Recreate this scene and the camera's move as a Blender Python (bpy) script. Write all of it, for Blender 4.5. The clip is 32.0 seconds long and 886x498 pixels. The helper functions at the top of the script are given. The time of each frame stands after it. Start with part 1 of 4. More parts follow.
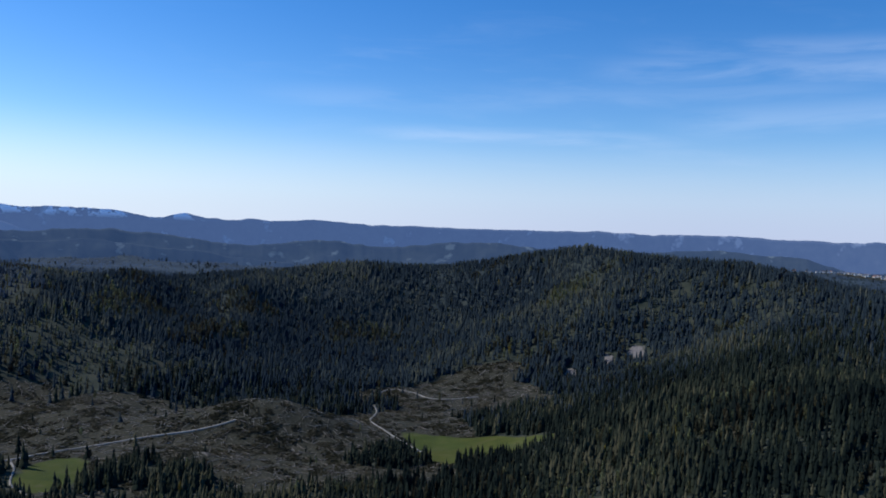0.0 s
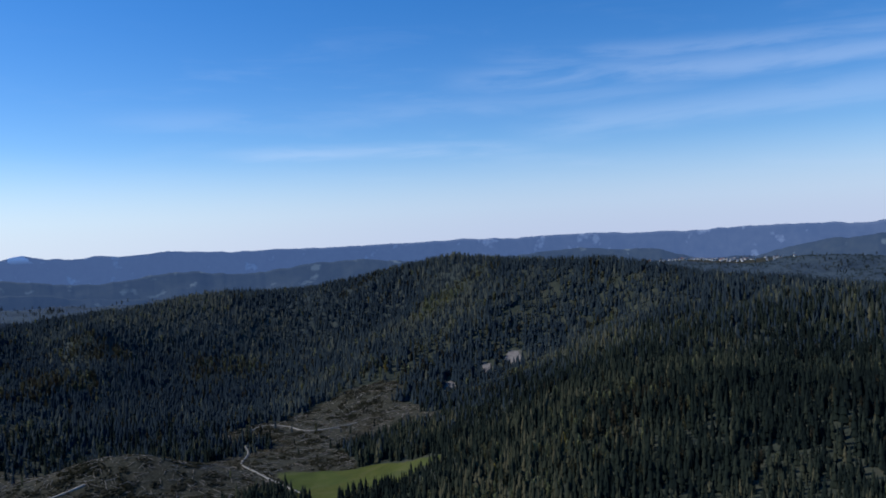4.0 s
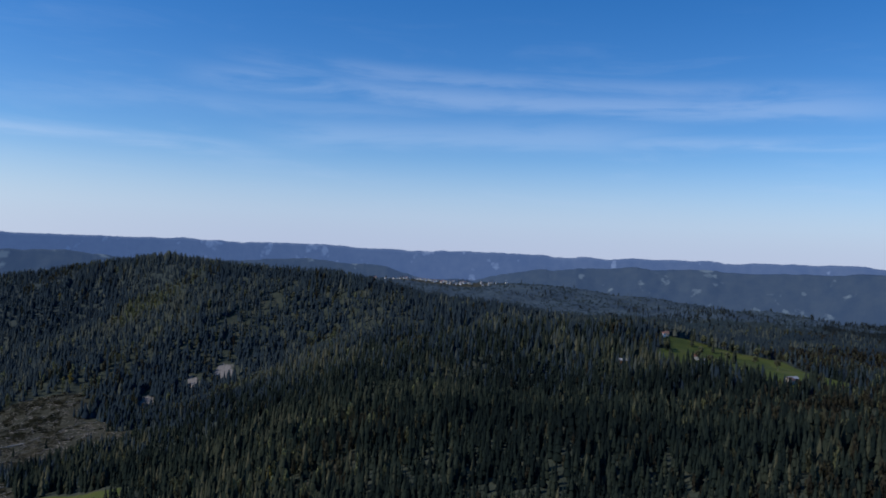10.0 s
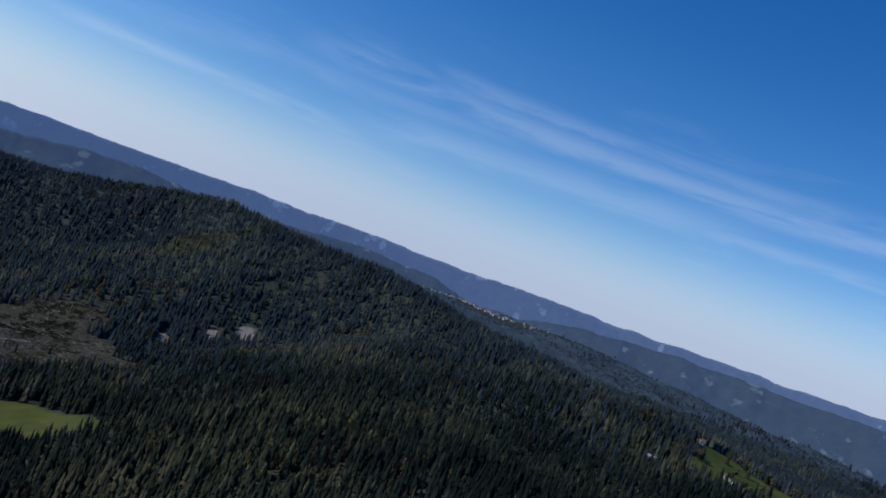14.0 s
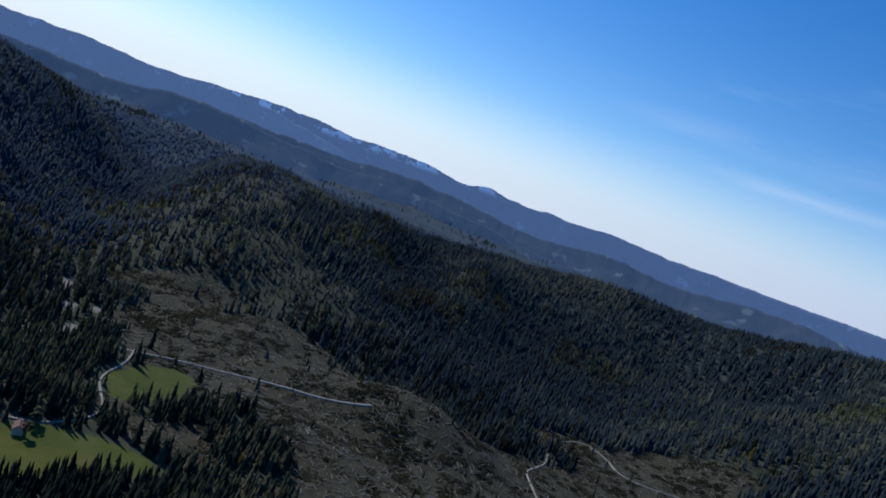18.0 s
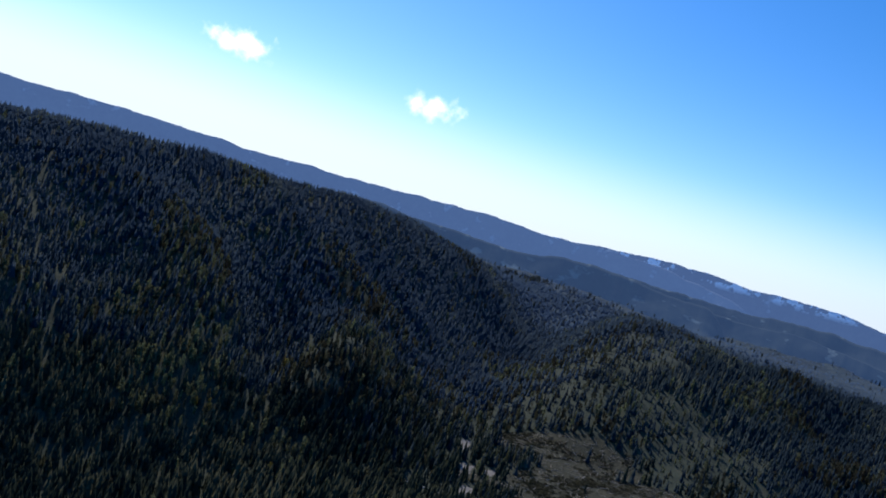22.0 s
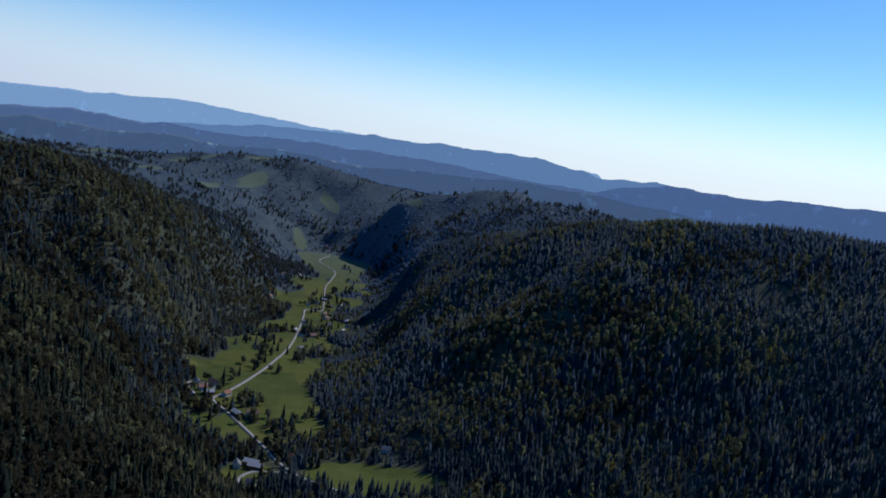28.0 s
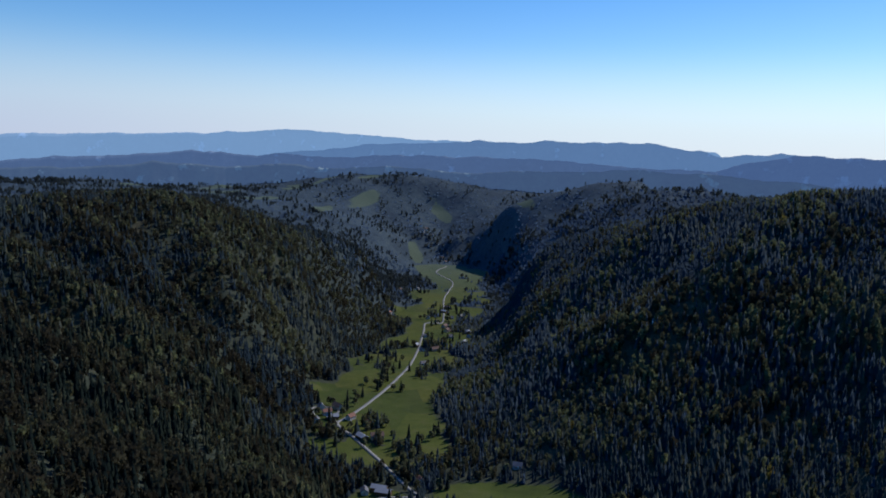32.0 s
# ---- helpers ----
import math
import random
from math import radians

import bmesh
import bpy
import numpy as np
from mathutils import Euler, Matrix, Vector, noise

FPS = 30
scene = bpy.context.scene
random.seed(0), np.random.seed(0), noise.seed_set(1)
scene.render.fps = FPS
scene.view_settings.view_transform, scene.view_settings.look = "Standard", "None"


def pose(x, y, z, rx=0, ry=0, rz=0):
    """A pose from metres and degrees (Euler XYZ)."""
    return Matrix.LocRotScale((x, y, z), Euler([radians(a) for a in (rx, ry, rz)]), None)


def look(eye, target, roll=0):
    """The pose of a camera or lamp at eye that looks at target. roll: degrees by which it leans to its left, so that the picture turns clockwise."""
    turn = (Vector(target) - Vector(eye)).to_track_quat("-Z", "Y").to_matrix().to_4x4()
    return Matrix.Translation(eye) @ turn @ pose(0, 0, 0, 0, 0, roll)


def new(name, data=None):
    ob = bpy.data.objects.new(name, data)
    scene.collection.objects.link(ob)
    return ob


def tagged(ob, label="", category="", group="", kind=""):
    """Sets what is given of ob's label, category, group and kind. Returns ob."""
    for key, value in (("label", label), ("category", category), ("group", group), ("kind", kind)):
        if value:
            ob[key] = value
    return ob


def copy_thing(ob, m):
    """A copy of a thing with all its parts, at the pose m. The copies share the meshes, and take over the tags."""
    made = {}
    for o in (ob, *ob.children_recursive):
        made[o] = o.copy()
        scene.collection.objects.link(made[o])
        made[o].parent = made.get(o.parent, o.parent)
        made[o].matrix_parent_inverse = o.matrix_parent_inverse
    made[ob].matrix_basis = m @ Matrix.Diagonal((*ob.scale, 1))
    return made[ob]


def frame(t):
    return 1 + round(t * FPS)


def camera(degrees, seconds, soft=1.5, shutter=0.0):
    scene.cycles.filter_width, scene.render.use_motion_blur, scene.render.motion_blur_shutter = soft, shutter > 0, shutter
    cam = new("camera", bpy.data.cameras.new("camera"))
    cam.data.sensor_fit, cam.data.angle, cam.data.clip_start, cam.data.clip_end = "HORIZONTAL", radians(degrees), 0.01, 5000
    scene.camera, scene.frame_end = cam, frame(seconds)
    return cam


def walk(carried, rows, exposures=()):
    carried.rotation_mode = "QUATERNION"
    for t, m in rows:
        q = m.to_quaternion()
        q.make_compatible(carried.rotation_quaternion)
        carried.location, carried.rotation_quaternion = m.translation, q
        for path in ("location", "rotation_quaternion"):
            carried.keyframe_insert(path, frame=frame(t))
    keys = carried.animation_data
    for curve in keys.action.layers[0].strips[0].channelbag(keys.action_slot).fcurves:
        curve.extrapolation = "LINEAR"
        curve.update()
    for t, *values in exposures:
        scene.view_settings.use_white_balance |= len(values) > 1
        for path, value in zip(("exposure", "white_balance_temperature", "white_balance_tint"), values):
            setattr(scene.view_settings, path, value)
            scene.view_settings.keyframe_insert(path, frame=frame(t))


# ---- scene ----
# ---- camera ----
cam = camera(59.20, 32.0, soft=1.8)
PATH = [
    (0, pose(-12.5, -195.7, -2.1, 88.780, -2.048, 0.077)),
    (0.5, pose(-11.6, -188.7, -2.0, 90.767, -2.612, -1.235)),
    (1, pose(-10.7, -181.6, -1.8, 91.119, -1.329, -1.890)),
    (1.5, pose(-9.8, -174.6, -1.7, 90.885, -1.238, -2.469)),
    (2, pose(-8.9, -167.5, -1.5, 90.154, -2.704, -4.143)),
    (2.5, pose(-8.0, -160.5, -1.4, 90.141, -1.021, -6.018)),
    (4.5, pose(-5.9, -131.5, -1.9, 89.412, 4.319, -11.256)),
    (5, pose(-4.7, -125.5, -2.0, 87.901, 4.950, -14.628)),
    (5.5, pose(-3.4, -119.7, -2.1, 89.772, 1.937, -19.816)),
    (6, pose(-1.9, -114.0, -2.1, 89.736, -0.542, -21.161)),
    (6.5, pose(-0.0, -108.1, -2.0, 88.228, -1.928, -21.790)),
    (7, pose(2.2, -102.1, -1.9, 89.083, -4.512, -22.269)),
    (7.5, pose(4.8, -96.0, -2.0, 89.493, -0.747, -25.035)),
    (8, pose(7.8, -89.9, -1.8, 90.713, -2.935, -27.269)),
    (8.5, pose(11.1, -83.8, -1.6, 91.055, -1.845, -27.452)),
    (9, pose(14.4, -77.6, -1.1, 90.812, -3.283, -29.307)),
    (9.5, pose(17.6, -71.3, -0.6, 91.822, -2.492, -30.003)),
    (10, pose(20.6, -64.7, -0.2, 90.455, -2.404, -29.495)),
    (10.5, pose(23.5, -58.0, 0.4, 90.554, -3.604, -29.963)),
    (11, pose(26.2, -51.1, 1.0, 91.389, -5.595, -31.006)),
    (11.5, pose(28.9, -44.0, 1.5, 91.866, -6.379, -32.899)),
    (12, pose(31.9, -36.9, 1.9, 92.790, 3.421, -30.680)),
    (12.5, pose(35.4, -29.9, 2.2, 90.922, -6.373, -26.239)),
    (13, pose(38.9, -22.8, 2.5, 91.212, -9.184, -27.429)),
    (13.5, pose(42.3, -15.7, 2.7, 90.819, -16.633, -28.788)),
    (15.5, pose(51.7, 14.9, 3.9, 93.623, -26.253, -13.986)),
    (16, pose(53.4, 22.8, 4.1, 93.831, -25.946, -6.581)),
    (16.5, pose(55.1, 30.6, 4.3, 92.473, -25.758, 0.471)),
    (17, pose(56.7, 38.5, 4.5, 90.432, -27.415, 8.301)),
    (17.5, pose(56.6, 46.3, 4.7, 86.878, -22.830, 16.040)),
    (18, pose(56.1, 53.9, 4.7, 84.955, -20.249, 23.659)),
    (18.5, pose(55.1, 61.2, 4.3, 86.410, -21.249, 30.412)),
    (19, pose(53.4, 67.7, 3.5, 87.107, -20.973, 34.054)),
    (19.5, pose(50.6, 73.7, 2.9, 85.545, -13.461, 39.972)),
    (20, pose(47.1, 79.4, 2.2, 83.015, -8.728, 43.463)),
    (20.5, pose(43.1, 85.1, 1.8, 81.807, -8.267, 46.427)),
    (21, pose(38.7, 90.6, 1.5, 81.809, -12.660, 48.879)),
    (21.5, pose(33.9, 95.4, 1.1, 85.277, -16.232, 49.247)),
    (22, pose(28.8, 99.6, 0.4, 87.345, -15.940, 53.011)),
    (22.5, pose(23.3, 103.5, 0.0, 84.197, -23.334, 56.887)),
    (23, pose(17.4, 107.0, 0.0, 87.754, -20.383, 62.248)),
    (23.5, pose(11.3, 110.5, 0.3, 86.439, -23.699, 71.603)),
    (24, pose(4.6, 112.2, 0.1, 86.908, -25.161, 74.126)),
    (24.5, pose(-2.0, 113.9, -0.1, 88.552, -26.438, 79.406)),
    (26.5, pose(-31.5, 113.5, -0.0, 85.464, -19.426, 106.648)),
    (27, pose(-39.6, 112.7, 0.1, 84.068, -13.168, 112.926)),
    (27.5, pose(-47.7, 111.8, 0.2, 82.295, -9.958, 115.664)),
    (28, pose(-55.3, 110.7, 0.0, 83.136, -8.967, 116.679)),
    (28.5, pose(-62.3, 109.3, -0.4, 84.233, -7.419, 116.351)),
    (29, pose(-68.9, 107.7, -1.1, 85.888, -5.397, 117.442)),
    (29.5, pose(-75.5, 106.0, -1.8, 88.328, -5.354, 119.606)),
    (30, pose(-82.1, 104.2, -2.2, 89.061, -1.919, 123.191)),
    (30.5, pose(-88.3, 102.1, -2.6, 85.658, -3.662, 123.988)),
    (31, pose(-94.1, 99.8, -3.0, 87.039, -3.732, 123.574)),
    (31.5, pose(-99.7, 97.5, -3.4, 88.458, -2.947, 124.224)),
    (32, pose(-105.1, 95.0, -3.9, 82.696, -2.082, 124.591)),
]
EXPOSURES = [(0, 0.5, 6200, 14), (5, 0.45, 6200, 14), (8, 0.45, 6200, 14), (10, 0.3, 6200, 14), (12, 0.2, 6200, 14), (16, 0.3, 6200, 14), (20, 0.55, 6250, 13), (21.5, 0.6, 6250, 13), (23, 0.6, 6250, 13), (24, 0.5, 6250, 12), (26.8, 0.12, 6300, 12), (28, 0.45, 6300, 12), (32, 0.4, 6300, 12)]
walk(cam, PATH, EXPOSURES)

# ---- world and light ----
SUN_AZ, SUN_EL = -73.0, 42.0
world = bpy.data.worlds.new("sky")
scene.world = world
world.use_nodes = True
wn, wl = world.node_tree.nodes, world.node_tree.links
sky = wn.new("ShaderNodeTexSky")
sky.sky_type, sky.sun_disc = "NISHITA", False
sky.sun_elevation, sky.sun_rotation = radians(SUN_EL), radians(SUN_AZ)
sky.altitude, sky.air_density, sky.dust_density, sky.ozone_density = 800, 1.0, 0.3, 3.0
vivid = wn.new("ShaderNodeHueSaturation")
vivid.inputs["Saturation"].default_value = 1.38
vivid.inputs["Hue"].default_value = 0.507
wl.new(sky.outputs[0], vivid.inputs["Color"])
# thin high cloud: long wisps, and a pale band of haze above the horizon
way = wn.new("ShaderNodeTexCoord")
split = wn.new("ShaderNodeSeparateXYZ")
wl.new(way.outputs["Generated"], split.inputs[0])
def sum_of(kind, a, b, c=None):
    m = wn.new("ShaderNodeMath")
    m.operation = kind
    for socket, value in zip(m.inputs, (a, b, c)):
        if isinstance(value, (int, float)):
            socket.default_value = value
        elif value is not None:
            wl.new(value, socket)
    return m.outputs[0]


def ranged(value, a, b, top=1.0):
    m = wn.new("ShaderNodeMapRange")
    m.interpolation_type = "SMOOTHSTEP"
    m.inputs["From Min"].default_value, m.inputs["From Max"].default_value, m.inputs["To Max"].default_value = a, b, top
    wl.new(value, m.inputs["Value"])
    return m.outputs[0]


bearing = sum_of("MULTIPLY", sum_of("ARCTAN2", split.outputs[0], split.outputs[1]), 180 / math.pi)
rise = sum_of("MULTIPLY", sum_of("ARCSINE", split.outputs[2], 0.0), 180 / math.pi)
drawn = wn.new("ShaderNodeCombineXYZ")
wl.new(sum_of("MULTIPLY", bearing, 0.07), drawn.inputs[0])
wl.new(sum_of("MULTIPLY", rise, 0.45), drawn.inputs[1])
wisps = wn.new("ShaderNodeTexNoise")
wisps.inputs["Scale"].default_value, wisps.inputs["Detail"].default_value, wisps.inputs["Roughness"].default_value = 1.2, 6.0, 0.6
wisps.inputs["Distortion"].default_value = 0.5
wl.new(drawn.outputs[0], wisps.inputs["Vector"])
cirrus = sum_of("MULTIPLY", ranged(wisps.outputs[0], 0.5, 0.8, 0.12), sum_of("MULTIPLY", ranged(bearing, -30.0, 5.0), ranged(rise, 19.0, 10.0)))
wavy = sum_of("ADD", rise, sum_of("MULTIPLY_ADD", wisps.outputs[0], 1.6, -0.8))
# long streaks: bearings of the ends, heights there, half thickness in degrees, strength
for az0, az1, el0, el1, half, much in ((-6, 17, 7.2, 7.0, 0.55, 0.26), (11, 62, 11.9, 10.6, 0.95, 0.22), (14, 60, 13.4, 11.6, 0.7, 0.16), (16, 46, 8.2, 9.1, 1.2, 0.18), (40, 62, 8.7, 8.1, 0.5, 0.22), (-14, 30, 9.4, 10.4, 0.9, 0.1)):
    tilt = (el1 - el0) / (az1 - az0)
    off = sum_of("ABSOLUTE", sum_of("SUBTRACT", wavy, sum_of("MULTIPLY_ADD", bearing, tilt, el0 - az0 * tilt)), 0.0)
    ends = sum_of("MULTIPLY", ranged(bearing, az0 - 3.0, az0 + 6.0), ranged(bearing, az1 + 3.0, az1 - 8.0))
    line = sum_of("MULTIPLY", ranged(off, half * 1.5, 0.0, much), ends)
    cirrus = sum_of("MAXIMUM", cirrus, sum_of("MULTIPLY", line, ranged(wisps.outputs[0], 0.28, 0.6)))
clouded = wn.new("ShaderNodeMix")
clouded.data_type = "RGBA"
clouded.inputs[7].default_value = (5.2, 6.2, 7.6, 1)
wl.new(cirrus, clouded.inputs[0])
wl.new(vivid.outputs[0], clouded.inputs[6])
low = wn.new("ShaderNodeMapRange")
low.interpolation_type = "SMOOTHSTEP"
low.inputs["From Min"].default_value, low.inputs["From Max"].default_value = 0.14, 0.005
low.inputs["To Max"].default_value = 0.85
wl.new(split.outputs[2], low.inputs["Value"])
hazy = wn.new("ShaderNodeMix")
hazy.data_type = "RGBA"
sunward = wn.new("ShaderNodeMapRange")
sunward.interpolation_type = "SMOOTHSTEP"
sunward.inputs["From Min"].default_value, sunward.inputs["From Max"].default_value = -0.1, 1.0
facing = wn.new("ShaderNodeVectorMath")
facing.operation, facing.inputs[1].default_value = "DOT_PRODUCT", (math.sin(radians(SUN_AZ)), math.cos(radians(SUN_AZ)), 0)
wl.new(way.outputs["Generated"], facing.inputs[0])
wl.new(facing.outputs["Value"], sunward.inputs["Value"])
mist = wn.new("ShaderNodeMix")
mist.data_type = "RGBA"
mist.inputs[6].default_value, mist.inputs[7].default_value = (3.6, 4.35, 6.05, 1), (5.4, 6.3, 7.3, 1)
wl.new(sunward.outputs[0], mist.inputs[0])
wl.new(mist.outputs[2], hazy.inputs[7])
wl.new(low.outputs[0], hazy.inputs[0])
wl.new(clouded.outputs[2], hazy.inputs[6])
above = hazy.outputs[2]
# two small soft fair-weather clouds, low in the west: bearing, height, half width and half height in degrees
for az, el, wide, tall in ((-70.0, 7.5, 2.3, 1.0), (-55.6, 7.2, 2.0, 0.95)):
    spin = wn.new("ShaderNodeVectorRotate")
    spin.rotation_type = "Z_AXIS"
    spin.inputs["Angle"].default_value = radians(az)
    wl.new(way.outputs["Generated"], spin.inputs["Vector"])
    puff = wn.new("ShaderNodeTexNoise")
    puff.inputs["Scale"].default_value, puff.inputs["Detail"].default_value = 55.0, 5.0
    wl.new(way.outputs["Generated"], puff.inputs["Vector"])
    shift = wn.new("ShaderNodeVectorMath")
    shift.operation, shift.inputs[1].default_value = "SUBTRACT", (0, math.cos(radians(el)), math.sin(radians(el)))
    wl.new(spin.outputs[0], shift.inputs[0])
    shrink = wn.new("ShaderNodeVectorMath")
    shrink.operation, shrink.inputs[1].default_value = "MULTIPLY", (1 / radians(wide), 4, 1 / radians(tall))
    wl.new(shift.outputs[0], shrink.inputs[0])
    reach = wn.new("ShaderNodeVectorMath")
    reach.operation = "LENGTH"
    wl.new(shrink.outputs[0], reach.inputs[0])
    ragged = wn.new("ShaderNodeMath")
    ragged.operation, ragged.inputs[1].default_value = "MULTIPLY_ADD", 2.2
    wl.new(puff.outputs[0], ragged.inputs[0])
    wl.new(reach.outputs["Value"], ragged.inputs[2])
    thick = wn.new("ShaderNodeMapRange")
    thick.interpolation_type = "SMOOTHSTEP"
    thick.inputs["From Min"].default_value, thick.inputs["From Max"].default_value, thick.inputs["To Max"].default_value = 2.3, 1.15, 0.9
    wl.new(ragged.outputs[0], thick.inputs["Value"])
    white = wn.new("ShaderNodeMix")
    white.data_type = "RGBA"
    white.inputs[7].default_value = (11.0, 11.2, 11.2, 1)
    wl.new(thick.outputs[0], white.inputs[0])
    wl.new(above, white.inputs[6])
    above = white.outputs[2]
wl.new(above, wn["Background"].inputs[0])
wn["Background"].inputs[1].default_value = 0.095

sun = new("sun", bpy.data.lights.new("sun", "SUN"))
sun.data.energy, sun.data.angle, sun.data.color = 2.3, radians(0.5), (1.0, 0.95, 0.87)
sd = Vector((math.sin(radians(SUN_AZ)) * math.cos(radians(SUN_EL)), math.cos(radians(SUN_AZ)) * math.cos(radians(SUN_EL)), math.sin(radians(SUN_EL))))
sun.matrix_world = look(sd * 1000, (0, 0, 0))

# ---- noise on arrays ----
def lattice(ix, iy, seed):
    n = (ix.astype(np.int64) * 374761393 + iy.astype(np.int64) * 668265263 + seed * 982451653) & 0xFFFFFFFF
    n = ((n ^ (n >> 13)) * 1274126177) & 0xFFFFFFFF
    return ((n ^ (n >> 16)) & 0xFFFF) / 32767.5 - 1.0


def vnoise(x, y, size, seed):
    x, y = x / size, y / size
    ix, iy = np.floor(x), np.floor(y)
    fx, fy = x - ix, y - iy
    fx, fy = fx * fx * (3 - 2 * fx), fy * fy * (3 - 2 * fy)
    a, b = lattice(ix, iy, seed), lattice(ix + 1, iy, seed)
    c, d = lattice(ix, iy + 1, seed), lattice(ix + 1, iy + 1, seed)
    return (a * (1 - fx) + b * fx) * (1 - fy) + (c * (1 - fx) + d * fx) * fy


def fbm(x, y, size, seed, octaves=3):
    return sum(vnoise(x, y, size / 2 ** k, seed + k) * 0.5 ** k for k in range(octaves))


# ---- the lie of the land: valley lines and ridge lines ----
VALLEY_MAIN = [(-90, 1250, -300), (-140, 1000, -300), (-380, 830, -298), (-480, 540, -290), (-620, 100, -345), (-760, -250, -390),
               (-820, -430, -402), (-930, -600, -405), (-1200, -750, -420), (-1500, -930, -455), (-1900, -1120, -473),
               (-2350, -1390, -490), (-2800, -1720, -492)]
VALLEY_RISE = [(-2960, -1860, -452), (-3150, -2030, -385), (-3330, -2190, -300)]
VALLEY_RISE_SIDE = [(-2880, -1960, -425), (-3000, -2150, -360), (-3020, -1760, -420), (-3220, -1850, -350)]
VALLEY_CREEK = [(-490, 560, -292), (-640, 745, -300), (-800, 930, -295), (-1000, 1130, -285), (-1180, 1350, -275), (-1390, 1580, -250), (-1750, 2050, -200)]
BASIN_SOUTH = [(-420, 560, -294), (-260, 590, -290), (-80, 680, -288), (40, 840, -294)]
VALLEY_NORTH = [(-130, 1350, -300), (-150, 1600, -285), (-90, 1850, -250)]
RIDGE_A = [(60, 2250, -112), (200, 2050, -74), (366, 1870, -40), (500, 1640, -54), (638, 1334, -78), (850, 1150, -98), (1050, 900, -132)]
RIDGE_DARK = [(60, 2250, -112), (-255, 2090, -112), (-520, 2050, -140), (-840, 1950, -155), (-1160, 1800, -158), (-1250, 1700, -140)]
RIDGE_CUT = [(-1250, 1700, -140), (-1060, 1450, -152), (-930, 1240, -205), (-800, 1050, -255)]
RIDGE_C = [(-1900, 2000, -165), (-1700, 1750, -150), (-1500, 1400, -112), (-1380, 960, -42), (-1390, 660, -35), (-1450, 500, -34), (-1490, 295, -45),
           (-1500, 35, -48), (-1540, -170, -76), (-1744, -348, -104), (-1829, -570, -184), (-1868, -734, -230), (-1904, -885, -290)]
RIDGE_G = [(-500, -1500, -125), (-806, -1343, -132), (-900, -1290, -125), (-1055, -1201, -125), (-1201, -1212, -160), (-1303, -1190, -200),
           (-1534, -1240, -245), (-1860, -1330, -310)]
RIDGE_P = [(-500, -1500, -110), (-400, -950, -160), (-290, -480, -185), (-70, 0, -205), (150, 350, -220), (310, 640, -190), (430, 800, -170), (833, 690, -140)]
SLOPE_A = [(100, 1000, -290), (250, 1260, -268), (372, 1290, -232), (532, 1258, -168), (430, 1000, -178)]
SLOPE_A_LOW = [(60, 1500, -255), (180, 1800, -190)]
BEHIND_C = [(-1950, 1450, -170), (-1850, 1000, -125), (-1850, 600, -115), (-1880, 250, -115), (-1950, -60, -130), (-2150, -300, -170)]
BEHIND_A = [(350, 2300, -140), (700, 1850, -125), (950, 1500, -140), (1200, 1350, -160)]
BEHIND_G = [(-850, -1650, -190), (-1250, -1500, -215), (-1600, -1500, -310), (-1900, -1550, -370)]
BEHIND_DARK = [(-1350, 2150, -220), (-800, 2350, -235), (-300, 2500, -215)]
HILL_TOWN = [(4080 * math.sin(radians(a)), 4080 * math.cos(radians(a)), -138) for a in range(18, 42, 4)]
PLATEAU = [(833, 690, -138), (1050, 760, -142), (1258, 1184, -160), (1700, 1500, -190), (2300, 2300, -220), (1500, 3000, -215), (600, 3200, -225)]
PLATEAU_EAST = [(1150, 100, -165), (2000, 900, -200), (3200, 1900, -235), (4700, 2600, -240)]
HILL_WEST = [(-2500, -400, -170), (-2750, -900, -150), (-2950, -1250, -230)]
HILL_WEST_FAR = [(-3300, 300, -120), (-3300, -900, -200), (-3500, -1600, -280)]
SPUR_WEST = [(-3529, -633, -200), (-3421, -856, -170), (-3329, -984, -148), (-3230, -1244, -129), (-3129, -1459, -182), (-3032, -1595, -252), (-2973, -1732, -373)]
SPUR_END = [(-3740, -1757, -232), (-3595, -1961, -238), (-3487, -2187, -214), (-3331, -2354, -167), (-3253, -2500, -189), (-3115, -2615, -167), (-2990, -2790, -232)]
SPUR_LOW = [(-2815, -1874, -427), (-2747, -2045, -361), (-2557, -2113, -304), (-2368, -2168, -278)]
HILL_SOUTH = [(-2000, -2300, -225), (-2500, -2500, -250), (-2300, -3300, -240)]
BACK = [(300, -900, -150), (1200, -1500, -150), (0, -2800, -140), (2500, -800, -180)]
NORTH = [(-2600, 2600, -160), (-1200, 3000, -190), (-200, 3400, -230)]
RING = [(4700 * math.sin(radians(a)), 4700 * math.cos(radians(a)), -230) for a in range(0, 361, 12)]


def sampled(line, step=70.0):
    out = []
    for p, q in zip(line, line[1:]):
        n = max(1, int(math.dist(p[:2], q[:2]) / step))
        out += [[p[k] + (q[k] - p[k]) * i / n for k in range(3)] for i in range(n)]
    return out + [list(line[-1])]


LINES = [BEHIND_C, BEHIND_A, BEHIND_G, BEHIND_DARK, BASIN_SOUTH, SLOPE_A, SLOPE_A_LOW, HILL_TOWN, VALLEY_MAIN, VALLEY_CREEK, VALLEY_NORTH, RIDGE_A, RIDGE_DARK, RIDGE_CUT, RIDGE_C, RIDGE_G, RIDGE_P, PLATEAU, PLATEAU_EAST,
         HILL_WEST, HILL_WEST_FAR, HILL_SOUTH, SPUR_WEST, SPUR_END, SPUR_LOW, VALLEY_RISE, VALLEY_RISE_SIDE, BACK, NORTH, RING]
FORMS = np.array([p for line in LINES for p in sampled(line, 70.0 if line is not RING else 400.0)])


